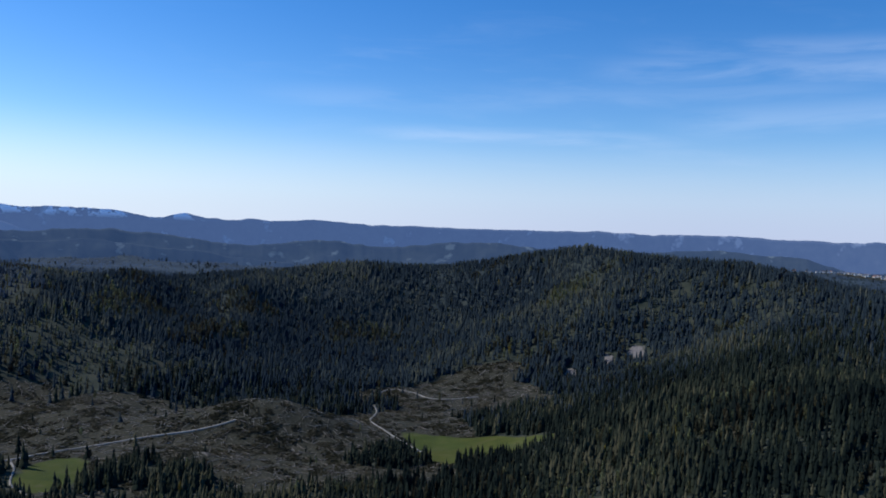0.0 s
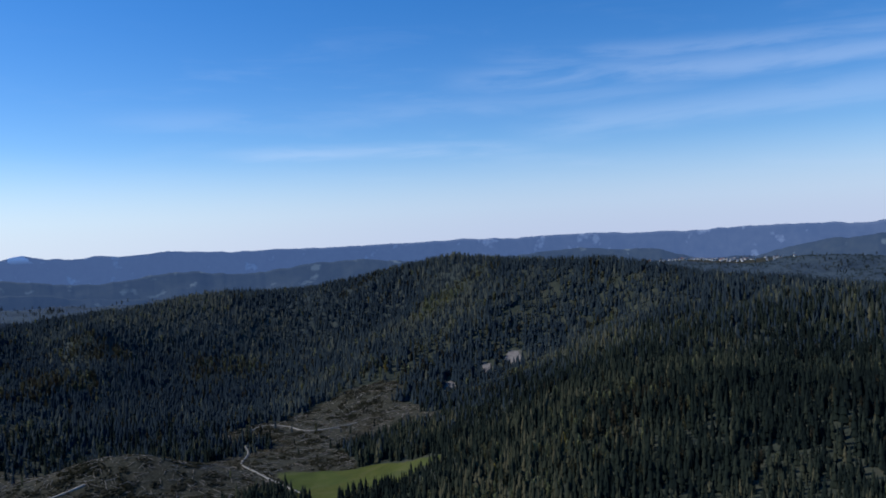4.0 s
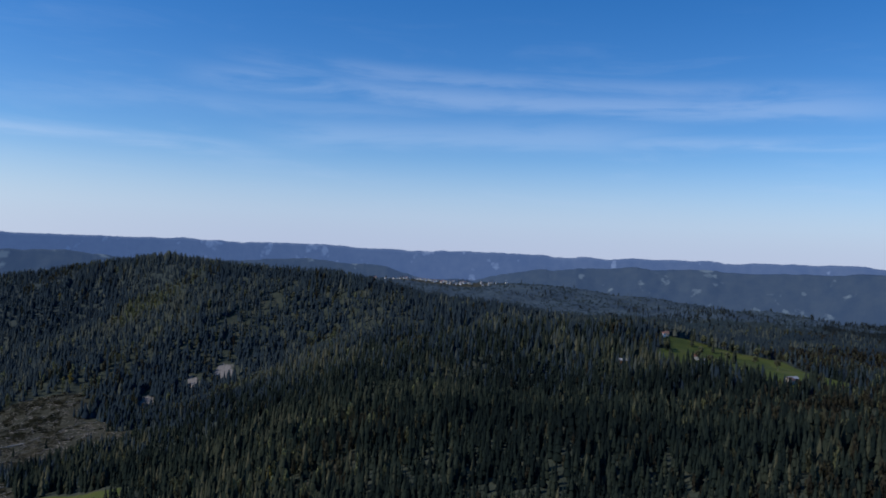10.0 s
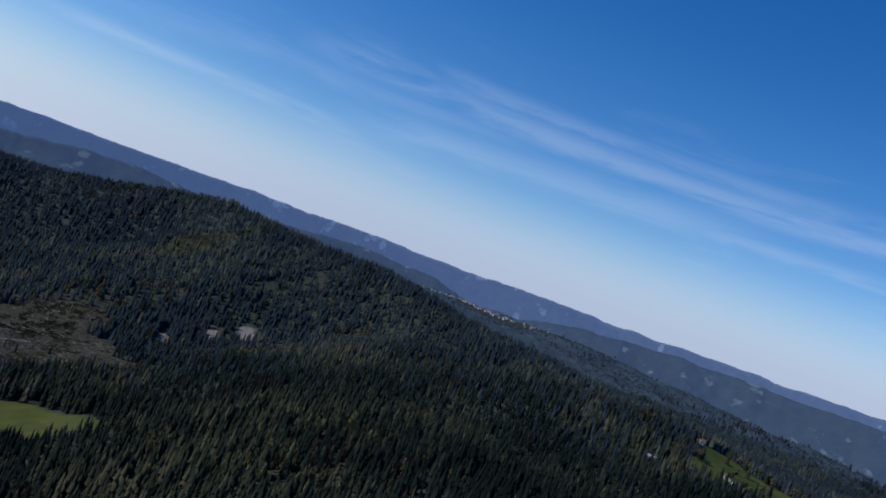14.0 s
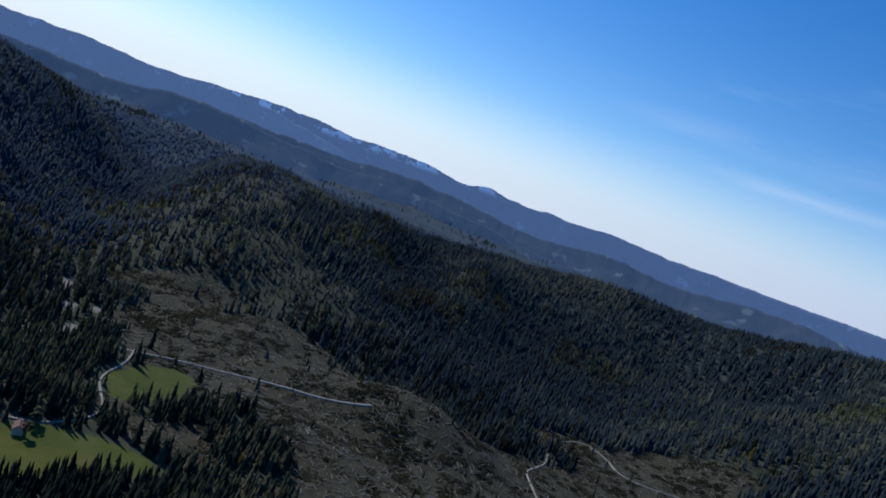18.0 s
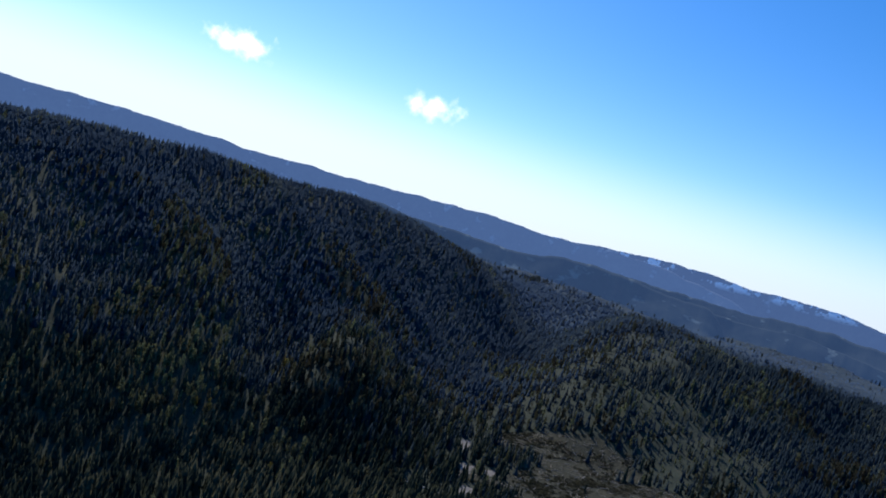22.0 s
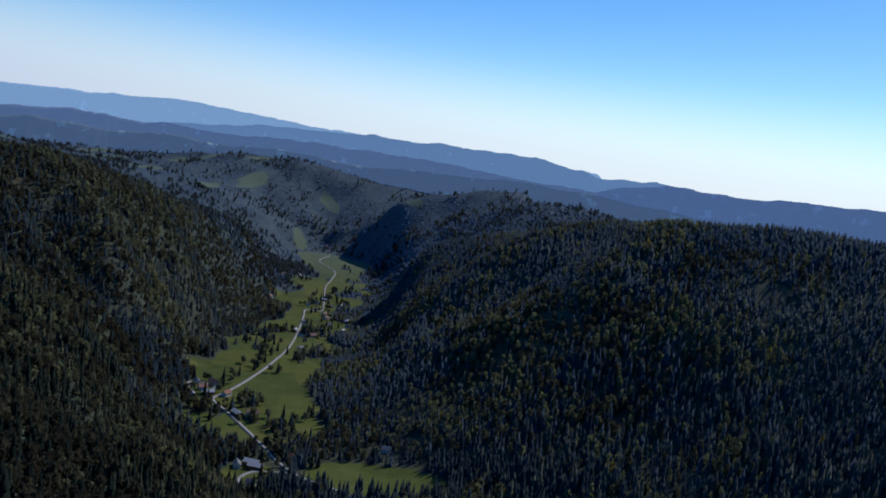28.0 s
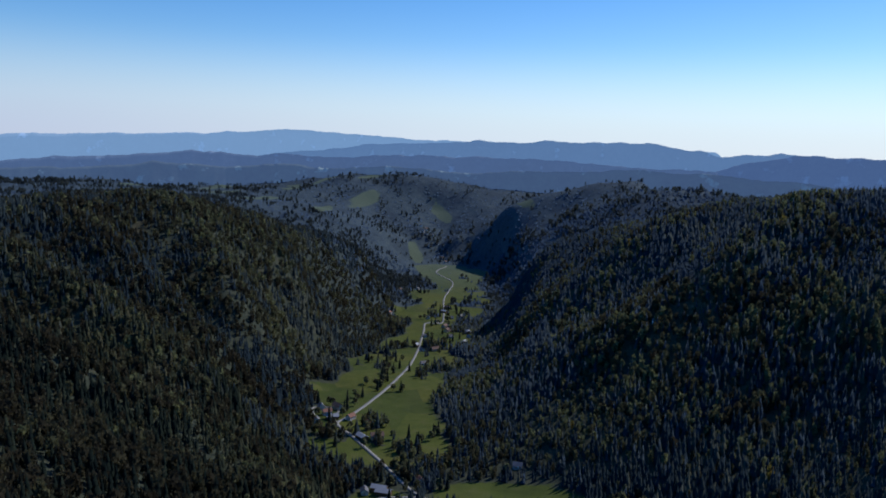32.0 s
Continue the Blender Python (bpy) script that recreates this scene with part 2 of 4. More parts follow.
def thinned(points, gap=45.0):
    kept = []
    for p in points:
        if all((p[0] - q[0]) ** 2 + (p[1] - q[1]) ** 2 > gap * gap for q in kept):
            kept.append(p)
    return np.array(kept)


FORMS = thinned(FORMS)
SPAN = np.hypot(FORMS[:, 0][:, None] - FORMS[:, 0], FORMS[:, 1][:, None] - FORMS[:, 1])
LEVEL = FORMS[:, 2].mean()
PULL = np.linalg.solve(-np.sqrt(SPAN ** 2 + 40.0 ** 2) / 1000 - 0.004 * np.eye(len(FORMS)), FORMS[:, 2] - LEVEL)


def floor_near(x, y):
    """Distance to the valley floor's middle line, and the floor's height and half width there."""
    d, z, w = np.full(x.shape, 1e12), np.zeros(x.shape), np.zeros(x.shape)
    for (ax, ay, az), (bx, by, bz) in zip(VALLEY_MAIN, VALLEY_MAIN[1:]):
        t = np.clip(((x - ax) * (bx - ax) + (y - ay) * (by - ay)) / ((bx - ax) ** 2 + (by - ay) ** 2), 0, 1)
        px = ax + (bx - ax) * t
        q = (x - px) ** 2 + (y - ay - (by - ay) * t) ** 2
        near = q < d
        d[near], z[near], w[near] = q[near], (az + (bz - az) * t)[near], (45 + 75 * np.clip((-px - 700) / 900, 0, 1))[near]
    return np.sqrt(d), z, w


def floor_distance(x, y):
    return floor_near(x, y)[0]


def near_form(x, y):
    d = np.full(x.shape, 1e12)
    for fx, fy, _ in FORMS:
        np.minimum(d, (x - fx) ** 2 + (y - fy) ** 2, out=d)
    return np.sqrt(d)


# spurs and hollows on the slopes: points with the height they add
SPURS = [([(-1300, 500, 0), (-1150, 505, 32), (-1020, 500, 50), (-900, 490, 48), (-800, 450, 32), (-690, 420, 0)], 62), ([(-1270, 770, 0), (-1130, 795, 38), (-1030, 830, 45), (-930, 880, 0)], 60),
         ([(-1010, 720, 0), (-930, 745, 42), (-840, 680, 65), (-770, 610, 55), (-690, 560, 0)], 66), ([(-1200, 640, 0), (-1000, 630, -30), (-860, 580, -32), (-730, 520, 0)], 55),
         ([(-1400, 250, 0), (-1150, 235, 32), (-960, 260, 38), (-800, 250, 0)], 65), ([(-1330, 380, 0), (-1080, 370, -28), (-880, 350, 0)], 60), ([(-1420, 20, 0), (-1180, -10, 30), (-980, 20, 0)], 65),
         ([(-1060, -1170, 0), (-990, -980, 35), (-945, -860, 32), (-930, -740, 0)], 48), ([(-850, -1280, 0), (-790, -1000, 38), (-800, -820, 32), (-830, -690, 0)], 52), ([(-900, -1150, 0), (-870, -930, -25), (-880, -760, 0)], 40),
         ([(-640, -1250, 0), (-640, -930, 38), (-690, -700, 32), (-760, -560, 0)], 55), ([(-1290, -1170, 0), (-1230, -1010, 32), (-1190, -900, 0)], 45), ([(-420, -900, 0), (-520, -660, 32), (-640, -470, 0)], 55),
         ([(-1540, -110, 0), (-1350, -210, 30), (-1140, -350, 0)], 70), ([(-1720, -340, 0), (-1560, -500, 32), (-1370, -640, 0)], 65), ([(-1600, -250, 0), (-1420, -370, -25), (-1250, -480, 0)], 60),
         ([(-520, 2040, 0), (-490, 1760, 30), (-440, 1500, 0)], 80), ([(-800, 1930, 0), (-740, 1650, 32), (-640, 1400, 0)], 80), ([(-650, 1980, 0), (-610, 1700, -30), (-540, 1450, 0)], 70), ([(500, 1640, 0), (380, 1480, 25), (270, 1380, 0)], 70)]
# knolls on the felled ground: middle, height, half widths
KNOLLS = [(-262, 925, 46, 85, 50), (-400, 870, 13, 50, 36), (-330, 745, 15, 60, 38), (-520, 930, 14, 45, 55)]


def relief(x, y):
    z = np.zeros(x.shape)
    for line, width in SPURS:
        best = np.zeros(x.shape)
        for (ax, ay, ah), (bx, by, bh) in zip(line, line[1:]):
            t = np.clip(((x - ax) * (bx - ax) + (y - ay) * (by - ay)) / ((bx - ax) ** 2 + (by - ay) ** 2), 0, 1)
            q = (x - ax - (bx - ax) * t) ** 2 + (y - ay - (by - ay) * t) ** 2
            h = (ah + (bh - ah) * t) * np.exp(-q / width ** 2)
            best = np.where(np.abs(h) > np.abs(best), h, best)
        z += best
    for cx, cy, h, wx, wy in KNOLLS:
        z += h * np.exp(-((x - cx) / wx) ** 2 / 2 - ((y - cy) / wy) ** 2 / 2)
    return z


def height(x, y):
    x, y = np.atleast_1d(np.asarray(x, float)), np.atleast_1d(np.asarray(y, float))
    z = np.empty(x.shape)
    for s in range(0, len(x), 20000):
        a, b = x[s:s + 20000, None], y[s:s + 20000, None]
        z[s:s + 20000] = LEVEL - (np.sqrt((a - FORMS[:, 0]) ** 2 + (b - FORMS[:, 1]) ** 2 + 1600.0) / 1000) @ PULL
    d, fz, fw = floor_near(x, y)
    t = np.clip((d - fw) / 170, 0, 1)
    t = t * t * (3 - 2 * t)
    z = fz + (z - fz) * t
    calm = np.clip(near_form(x, y) / 230, 0.12, 1)
    z += np.clip((d - 90) / 260, 0, 1) * calm * (22 * fbm(x, y, 420, 11) + 7 * fbm(x, y, 110, 21))
    z += relief(x, y)
    return z


def ground(x, y):
    return float(height([x], [y])[0])


# ---- land cover: meadows, felled slopes, scree; the rest is forest ----
def blob(x, y, cx, cy, ax, ay, turn=0.0, wobble=0.22, seed=3):
    """Signed distance in metres, about, to the edge of an uneven oval; positive inside."""
    c, s = math.cos(radians(turn)), math.sin(radians(turn))
    u, v = ((x - cx) * c + (y - cy) * s) / ax, (-(x - cx) * s + (y - cy) * c) / ay
    r = np.sqrt(u * u + v * v) + wobble * fbm(x, y, 0.9 * min(ax, ay), seed, 2)
    return (1 - r) * min(ax, ay)


def line_band(x, y, line, half, seed=5):
    d = np.full(x.shape, 1e9)
    for px, py, _ in sampled(line, 30.0):
        d = np.minimum(d, (x - px) ** 2 + (y - py) ** 2)
    return half * (1 + 0.45 * fbm(x, y, 170, seed, 3)) - np.sqrt(d)


MEADOWS = [(-2600, -2250, 120, 36, 30), (-3000, -2350, 140, 40, 10), (-3300, -2100, 120, 38, 60), (-2200, -2900, 200, 50, 10), (-2700, -3050, 180, 50, 30), (-3150, -2750, 150, 42, 20), (-3050, -1500, 90, 30, 50), (-3400, -2600, 160, 45, 0), (-505, 447, 44, 21, 32), (-382, 482, 88, 46, 50), (-470, 420, 40, 22, 30), (-453, 688, 60, 37, 106), (48, 836, 136, 70, -48), (-840, -322, 85, 46, 120), (-2830, -1910, 90, 32, 40), (-2452, -2494, 170, 55, 20),
           (-745, -425, 58, 36, 20), (940, 690, 165, 100, 70), (930, 520, 45, 25, 35), 
           (-2450, -2800, 180, 70, 0), (-2900, -2750, 200, 60, 40)]
VALLEY_GRASS = [(-900, -540, 0), (-1100, -700, 0), (-1500, -940, 0), (-1900, -1130, 0), (-2350, -1400, 0), (-2720, -1655, 0)]
FELLED = [(1990, 3460, 360, 75, -30), (-250, 930, 300, 190, 20), (-205, 690, 240, 140, 4), (60, 1180, 105, 150, 0), (-470, 900, 190, 140, 0), (-60, 1180, 170, 120, 30), (-690, 960, 120, 60, 45), (-930, -1120, 42, 14, 30), (-880, -1150, 20, 10, 60),
          (60, 1330, 110, 60, 20), (263, 575, 50, 16, 30), (-640, 770, 90, 14, 45)]
COPSES = [(-300, 1082, 195, 72, 8), (-290, 660, 42, 32, 0), (-215, 585, 65, 32, 10), (-401, 650, 34, 24, 0), (-500, 625, 45, 38, 0), (-362, 692, 34, 28, 0), (-90, 640, 75, 24, 0), (-320, 540, 60, 38, 0), (-112, 1142, 20, 13, 0)]
THINNED = [(120, 1395, 170, 70, 35), (-760, 1050, 230, 150, 45), (-1000, 1330, 230, 150, 50), (-620, 1120, 160, 90, 20)]
GROVES = [(-1120, 72, 52, 40), (-1160, -5, 56, 42), (-1281, -364, 120, 50), (-1240, -190, 110, 45), (-1425, -602, 110, 50), (-960, 1612, 80, 50), (-681, 1392, 60, 45), (-477, 1630, 70, 40), (300, 1694, 80, 55), (527, 1258, 34, 28), (334, 696, 26, 24), (-1014, 504, 90, 45), (-1069, 843, 60, 90),
          (-836, 661, 45, 90), (-778, 421, 60, 45), (-983, 1632, 130, 50), (-662, 1470, 90, 45), (-1200, -90, 95, 60), (-1170, -300, 85, 70), (-938, 409, 50, 40), (-437, -482, 60, 45)]
GROVES_VALLEY = [(-540, -445, 70, 70), (-1058, -1041, 130, 60), (-969, -900, 130, 80), (-696, -532, 85, 60), (-1565, -1177, 200, 80), (-620, -640, 120, 90), (-800, -760, 120, 70), (2566, 2207, 260, 160)]
SCREE = [(-743, 823, 10, 22, 40), (-669, 766, 9, 26, 40), (-608, 721, 7, 20, 40), (-659, 801, 7, 14, 40), (371, 1325, 17, 22, 0), (318, 1330, 10, 18, 0), (242, 1300, 11, 26, 0)]


def thinned_share(x, y):
    """1 where the woods are thinned to open olive regrowth, 0 elsewhere."""
    d = np.full(x.shape, -200.0)
    for k, (cx, cy, ax, ay, turn) in enumerate(THINNED):
        d = np.maximum(d, blob(x, y, cx, cy, ax, ay, turn, 0.35, seed=160 + k))
    return np.clip(0.5 + d / 60, 0, 1)


def cover(x, y):
    m = np.full(x.shape, -200.0)
    for k, (cx, cy, ax, ay, turn) in enumerate(MEADOWS):
        m = np.maximum(m, blob(x, y, cx, cy, ax, ay, turn, seed=30 + k))
    band = line_band(x, y, VALLEY_GRASS, 78.0 + 0.03 * np.clip(-x - 900, 0, 2000))
    copse = vnoise(x, y, 60, 44) + 0.6 * vnoise(x, y, 25, 46)
    m = np.maximum(m, np.minimum(band, np.where(copse > 0.66, -20, 40)))
    f = np.full(x.shape, -200.0)
    for k, (cx, cy, ax, ay, turn) in enumerate(FELLED):
        f = np.maximum(f, blob(x, y, cx, cy, ax, ay, turn, 0.3, seed=60 + k))
    for k, (cx, cy, ax, ay, turn) in enumerate(COPSES):
        f = np.minimum(f, -blob(x, y, cx, cy, ax, ay, turn, 0.3, seed=180 + k))
    s = np.full(x.shape, -200.0)
    for k, (cx, cy, ax, ay, turn) in enumerate(SCREE):
        s = np.maximum(s, blob(x, y, cx, cy, ax, ay, turn, 0.3, seed=80 + k))
    return m, f, s


# ---- materials ----
def nodes_of(name):
    m = bpy.data.materials.new(name)
    m.use_nodes = True
    n, l = m.node_tree.nodes, m.node_tree.links
    return m, n, l, n["Principled BSDF"]


def noise_node(n, l, size, detail=4.0, rough=0.6, coord="Object"):
    tc = n.new("ShaderNodeTexCoord")
    t = n.new("ShaderNodeTexNoise")
    t.inputs["Scale"].default_value, t.inputs["Detail"].default_value, t.inputs["Roughness"].default_value = 1.0 / size, detail, rough
    l.new(tc.outputs[coord], t.inputs["Vector"])
    return t


def ramp_node(n, l, source, stops):
    r = n.new("ShaderNodeValToRGB")
    while len(r.color_ramp.elements) < len(stops):
        r.color_ramp.elements.new(0.5)
    for e, (p, c) in zip(r.color_ramp.elements, stops):
        e.position, e.color = p, (*c, 1)
    l.new(source, r.inputs[0])
    return r


def mix_node(n, l, fac, a, b, mode="MIX"):
    m = n.new("ShaderNodeMix")
    m.data_type, m.blend_type = "RGBA", mode
    for socket, value in ((m.inputs[0], fac), (m.inputs[6], a), (m.inputs[7], b)):
        if isinstance(value, (int, float)):
            socket.default_value = value
        elif isinstance(value, tuple):
            socket.default_value = (*value, 1)
        else:
            l.new(value, socket)
    return m.outputs[2]


def plain(name, colour, rough=0.7, size=1.0, spread=0.25, bump=0.0, metal=0.0):
    m, n, l, p = nodes_of(name)
    t = noise_node(n, l, size)
    lo, hi = tuple(c * (1 - spread) for c in colour), tuple(min(1, c * (1 + spread)) for c in colour)
    r = ramp_node(n, l, t.outputs[0], [(0.3, lo), (0.7, hi)])
    big = noise_node(n, l, size * 7, 2.0)
    c = mix_node(n, l, 0.35, r.outputs[0], ramp_node(n, l, big.outputs[0], [(0.35, lo), (0.65, hi)]).outputs[0])
    l.new(c, p.inputs["Base Color"])
    p.inputs["Roughness"].default_value, p.inputs["Metallic"].default_value = rough, metal
    p.inputs["Specular IOR Level"].default_value = 0.25
    if bump:
        b = n.new("ShaderNodeBump")
        b.inputs["Strength"].default_value, b.inputs["Distance"].default_value = bump, size * 0.3
        l.new(t.outputs[0], b.inputs["Height"])
        l.new(b.outputs[0], p.inputs["Normal"])
    return m


def attr_node(n, name):
    a = n.new("ShaderNodeAttribute")
    a.attribute_name = name
    return a


def over(n, l, value, width, offset=None):
    """0 to 1 across a cover edge of that width, roughened."""
    m = n.new("ShaderNodeMapRange")
    m.inputs["From Min"].default_value, m.inputs["From Max"].default_value = -width, width
    if offset is not None:
        s = n.new("ShaderNodeMath")
        s.operation, s.inputs[1].default_value = "MULTIPLY_ADD", 16.0
        s.inputs[2].default_value = -8.0
        l.new(offset, s.inputs[0])
        a = n.new("ShaderNodeMath")
        a.operation = "ADD"
        l.new(value, a.inputs[0])
        l.new(s.outputs[0], a.inputs[1])
        value = a.outputs[0]
    l.new(value, m.inputs["Value"])
    return m.outputs[0]


def land_material():
    m, n, l, p = nodes_of("land")
    fine, mid, wide = noise_node(n, l, 3.0), noise_node(n, l, 22.0), noise_node(n, l, 130.0, 3.0)
    soil = ramp_node(n, l, mid.outputs[0], [(0.3, (0.03, 0.038, 0.028)), (0.55, (0.048, 0.056, 0.038)), (0.75, (0.07, 0.068, 0.046))])
    # colour of the far canopy, with blue haze already in it
    hazy_canopy = ramp_node(n, l, mid.outputs[0], [(0.3, (0.034, 0.052, 0.068)), (0.5, (0.049, 0.071, 0.089)), (0.72, (0.07, 0.091, 0.096))])
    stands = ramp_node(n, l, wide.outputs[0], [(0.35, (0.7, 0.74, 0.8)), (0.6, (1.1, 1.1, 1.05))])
    woods = mix_node(n, l, attr_node(n, "hazy_woods").outputs["Fac"], soil.outputs[0], mix_node(n, l, 0.8, hazy_canopy.outputs[0], stands.outputs[0], "MULTIPLY"))
    felled = ramp_node(n, l, mid.outputs[0], [(0.25, (0.022, 0.024, 0.015)), (0.45, (0.038, 0.038, 0.023)), (0.6, (0.055, 0.051, 0.032)), (0.8, (0.095, 0.086, 0.06))])
    felled2 = ramp_node(n, l, fine.outputs[0], [(0.3, (0.016, 0.019, 0.012)), (0.5, (0.042, 0.041, 0.026)), (0.72, (0.13, 0.12, 0.088))])
    felled_c = mix_node(n, l, 0.5, felled.outputs[0], felled2.outputs[0])
    grass = ramp_node(n, l, wide.outputs[0], [(0.32, (0.045, 0.064, 0.014)), (0.5, (0.066, 0.086, 0.017)), (0.7, (0.092, 0.096, 0.026))])
    grass2 = ramp_node(n, l, mid.outputs[0], [(0.3, (0.045, 0.06, 0.016)), (0.55, (0.078, 0.098, 0.02)), (0.75, (0.125, 0.112, 0.055))])
    grass_c = mix_node(n, l, 0.45, grass.outputs[0], grass2.outputs[0])
    fields = n.new("ShaderNodeTexVoronoi")
    fields.inputs["Scale"].default_value = 1 / 85.0
    l.new(n.new("ShaderNodeTexCoord").outputs["Object"], fields.inputs["Vector"])
    tone = ramp_node(n, l, fields.outputs["Color"], [(0.2, (0.62, 0.66, 0.7)), (0.45, (1.0, 1.0, 1.0)), (0.75, (1.15, 0.98, 0.9))])
    grass_c = mix_node(n, l, 0.75, grass_c, tone.outputs[0], "MULTIPLY")
    # meadows far out fade to a green dulled by painted haze
    grass_c = mix_node(n, l, attr_node(n, "field_haze").outputs["Fac"], grass_c, (0.085, 0.112, 0.08))
    stones = ramp_node(n, l, fine.outputs[0], [(0.3, (0.13, 0.12, 0.105)), (0.7, (0.27, 0.245, 0.215))])
    edge = noise_node(n, l, 9.0).outputs[0]
    c = mix_node(n, l, over(n, l, attr_node(n, "felled").outputs["Fac"], 5.0, edge), woods, felled_c)
    c = mix_node(n, l, over(n, l, attr_node(n, "meadow").outputs["Fac"], 2.5, edge), c, grass_c)
    c = mix_node(n, l, over(n, l, attr_node(n, "scree").outputs["Fac"], 2.0, edge), c, stones.outputs[0])
    l.new(c, p.inputs["Base Color"])
    p.inputs["Roughness"].default_value, p.inputs["Specular IOR Level"].default_value = 0.95, 0.1
    b = n.new("ShaderNodeBump")
    b.inputs["Strength"].default_value, b.inputs["Distance"].default_value = 0.6, 2.0
    l.new(mix_node(n, l, 0.5, fine.outputs[0], mid.outputs[0]), b.inputs["Height"])
    l.new(b.outputs[0], p.inputs["Normal"])
    return m


def foliage_material(name, stops, rough=0.7, sheen=0.02, soft=0.3, leaf=0.0):
    """soft: how far shading normals are bent upwards, flattening contrast on a crown as haze would; leaf: the share of
    light that thin leaves let through.
    """
    m, n, l, p = nodes_of(name)
    tint = attr_node(n, "tint").outputs["Fac"]
    r = ramp_node(n, l, tint, stops)
    t = noise_node(n, l, 1.6, 3.0)
    c = mix_node(n, l, 0.55, r.outputs[0], ramp_node(n, l, t.outputs[0], [(0.3, (0.25, 0.28, 0.25)), (0.7, (1.0, 1.0, 0.95))]).outputs[0], "MULTIPLY")
    l.new(c, p.inputs["Base Color"])
    p.inputs["Roughness"].default_value, p.inputs["Specular IOR Level"].default_value = rough, 0.0
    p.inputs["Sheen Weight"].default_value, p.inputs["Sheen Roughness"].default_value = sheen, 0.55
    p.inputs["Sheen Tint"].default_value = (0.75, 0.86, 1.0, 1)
    g = n.new("ShaderNodeNewGeometry")
    bend = n.new("ShaderNodeMix")
    bend.data_type = "VECTOR"
    bend.inputs[0].default_value, bend.inputs[5].default_value = soft, (0, 0, 1)
    l.new(g.outputs["Normal"], bend.inputs[4])
    unit = n.new("ShaderNodeVectorMath")
    unit.operation = "NORMALIZE"
    l.new(bend.outputs[1], unit.inputs[0])
    l.new(unit.outputs[0], p.inputs["Normal"])
    if leaf:
        thin, blend = n.new("ShaderNodeBsdfTranslucent"), n.new("ShaderNodeMixShader")
        blend.inputs[0].default_value = leaf
        l.new(c, thin.inputs["Color"])
        l.new(p.outputs[0], blend.inputs[1])
        l.new(thin.outputs[0], blend.inputs[2])
        l.new(blend.outputs[0], n["Material Output"].inputs["Surface"])
    return m


MAT_LAND = land_material()
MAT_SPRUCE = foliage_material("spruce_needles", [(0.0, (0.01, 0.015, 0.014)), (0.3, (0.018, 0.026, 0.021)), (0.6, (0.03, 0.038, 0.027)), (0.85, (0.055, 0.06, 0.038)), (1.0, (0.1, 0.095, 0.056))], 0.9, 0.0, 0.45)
# haze is put into the next five needle colours, stronger with distance
MAT_SPRUCE_THIN_HAZE = foliage_material("thinly_hazed_spruce", [(0.0, (0.023, 0.036, 0.049)), (0.45, (0.032, 0.048, 0.058)), (0.8, (0.046, 0.061, 0.064)), (1.0, (0.1, 0.108, 0.082))], 0.9, 0.0, 0.6)
MAT_SPRUCE_PLATEAU = foliage_material("hazed_green_spruce", [(0.0, (0.033, 0.051, 0.062)), (0.45, (0.041, 0.06, 0.068)), (0.8, (0.05, 0.067, 0.07)), (1.0, (0.068, 0.083, 0.074))], 0.9, 0.0, 1.0)
MAT_SPRUCE_BLUE_HAZE = foliage_material("blue_hazed_spruce", [(0.0, (0.052, 0.079, 0.113)), (0.45, (0.062, 0.09, 0.122)), (0.8, (0.076, 0.103, 0.126)), (1.0, (0.125, 0.142, 0.125))], 0.9, 0.0, 1.0)
MAT_SPRUCE_DISTANT = foliage_material("distant_hazed_spruce", [(0.0, (0.062, 0.096, 0.15)), (0.45, (0.069, 0.103, 0.155)), (0.8, (0.076, 0.11, 0.157)), (1.0, (0.092, 0.122, 0.15))], 0.9, 0.0, 1.0)
MAT_SPRUCE_REMOTE = foliage_material("remote_hazed_spruce", [(0.0, (0.08, 0.12, 0.185)), (0.45, (0.086, 0.128, 0.19)), (0.8, (0.092, 0.134, 0.19)), (1.0, (0.105, 0.142, 0.18))], 0.9, 0.0, 1.0)
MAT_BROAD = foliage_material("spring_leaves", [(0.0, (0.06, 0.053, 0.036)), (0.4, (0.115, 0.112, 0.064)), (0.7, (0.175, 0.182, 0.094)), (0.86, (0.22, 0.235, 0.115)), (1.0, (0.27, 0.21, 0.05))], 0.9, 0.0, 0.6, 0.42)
# far broadleaf trees have the blue of haze mixed into the leaf colour
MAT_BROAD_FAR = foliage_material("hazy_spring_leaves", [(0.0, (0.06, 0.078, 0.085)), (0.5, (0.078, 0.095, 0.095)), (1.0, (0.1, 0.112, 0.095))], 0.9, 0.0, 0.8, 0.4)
# per distance band: western and other needles; the western colours hold more haze
HAZE_BANDS = {"": (MAT_SPRUCE_THIN_HAZE, MAT_SPRUCE), "_far": (MAT_SPRUCE_BLUE_HAZE, MAT_SPRUCE_THIN_HAZE), "_distant": (MAT_SPRUCE_DISTANT, MAT_SPRUCE_PLATEAU), "_remote": (MAT_SPRUCE_REMOTE, MAT_SPRUCE_PLATEAU)}
MAT_BRUSH = foliage_material("dry_brush", [(0.0, (0.034, 0.038, 0.022)), (0.4, (0.06, 0.06, 0.037)), (0.7, (0.1, 0.094, 0.062)), (1.0, (0.2, 0.183, 0.135))], soft=0.8, leaf=0.3)
MAT_BARK = plain("bark", (0.16, 0.13, 0.1), 0.9, 0.5)
MAT_ROAD = plain("road_surface", (0.24, 0.235, 0.22), 0.85, 2.0, 0.15)
MAT_TRACK = plain("gravel_track", (0.26, 0.245, 0.205), 0.9, 2.0, 0.25)
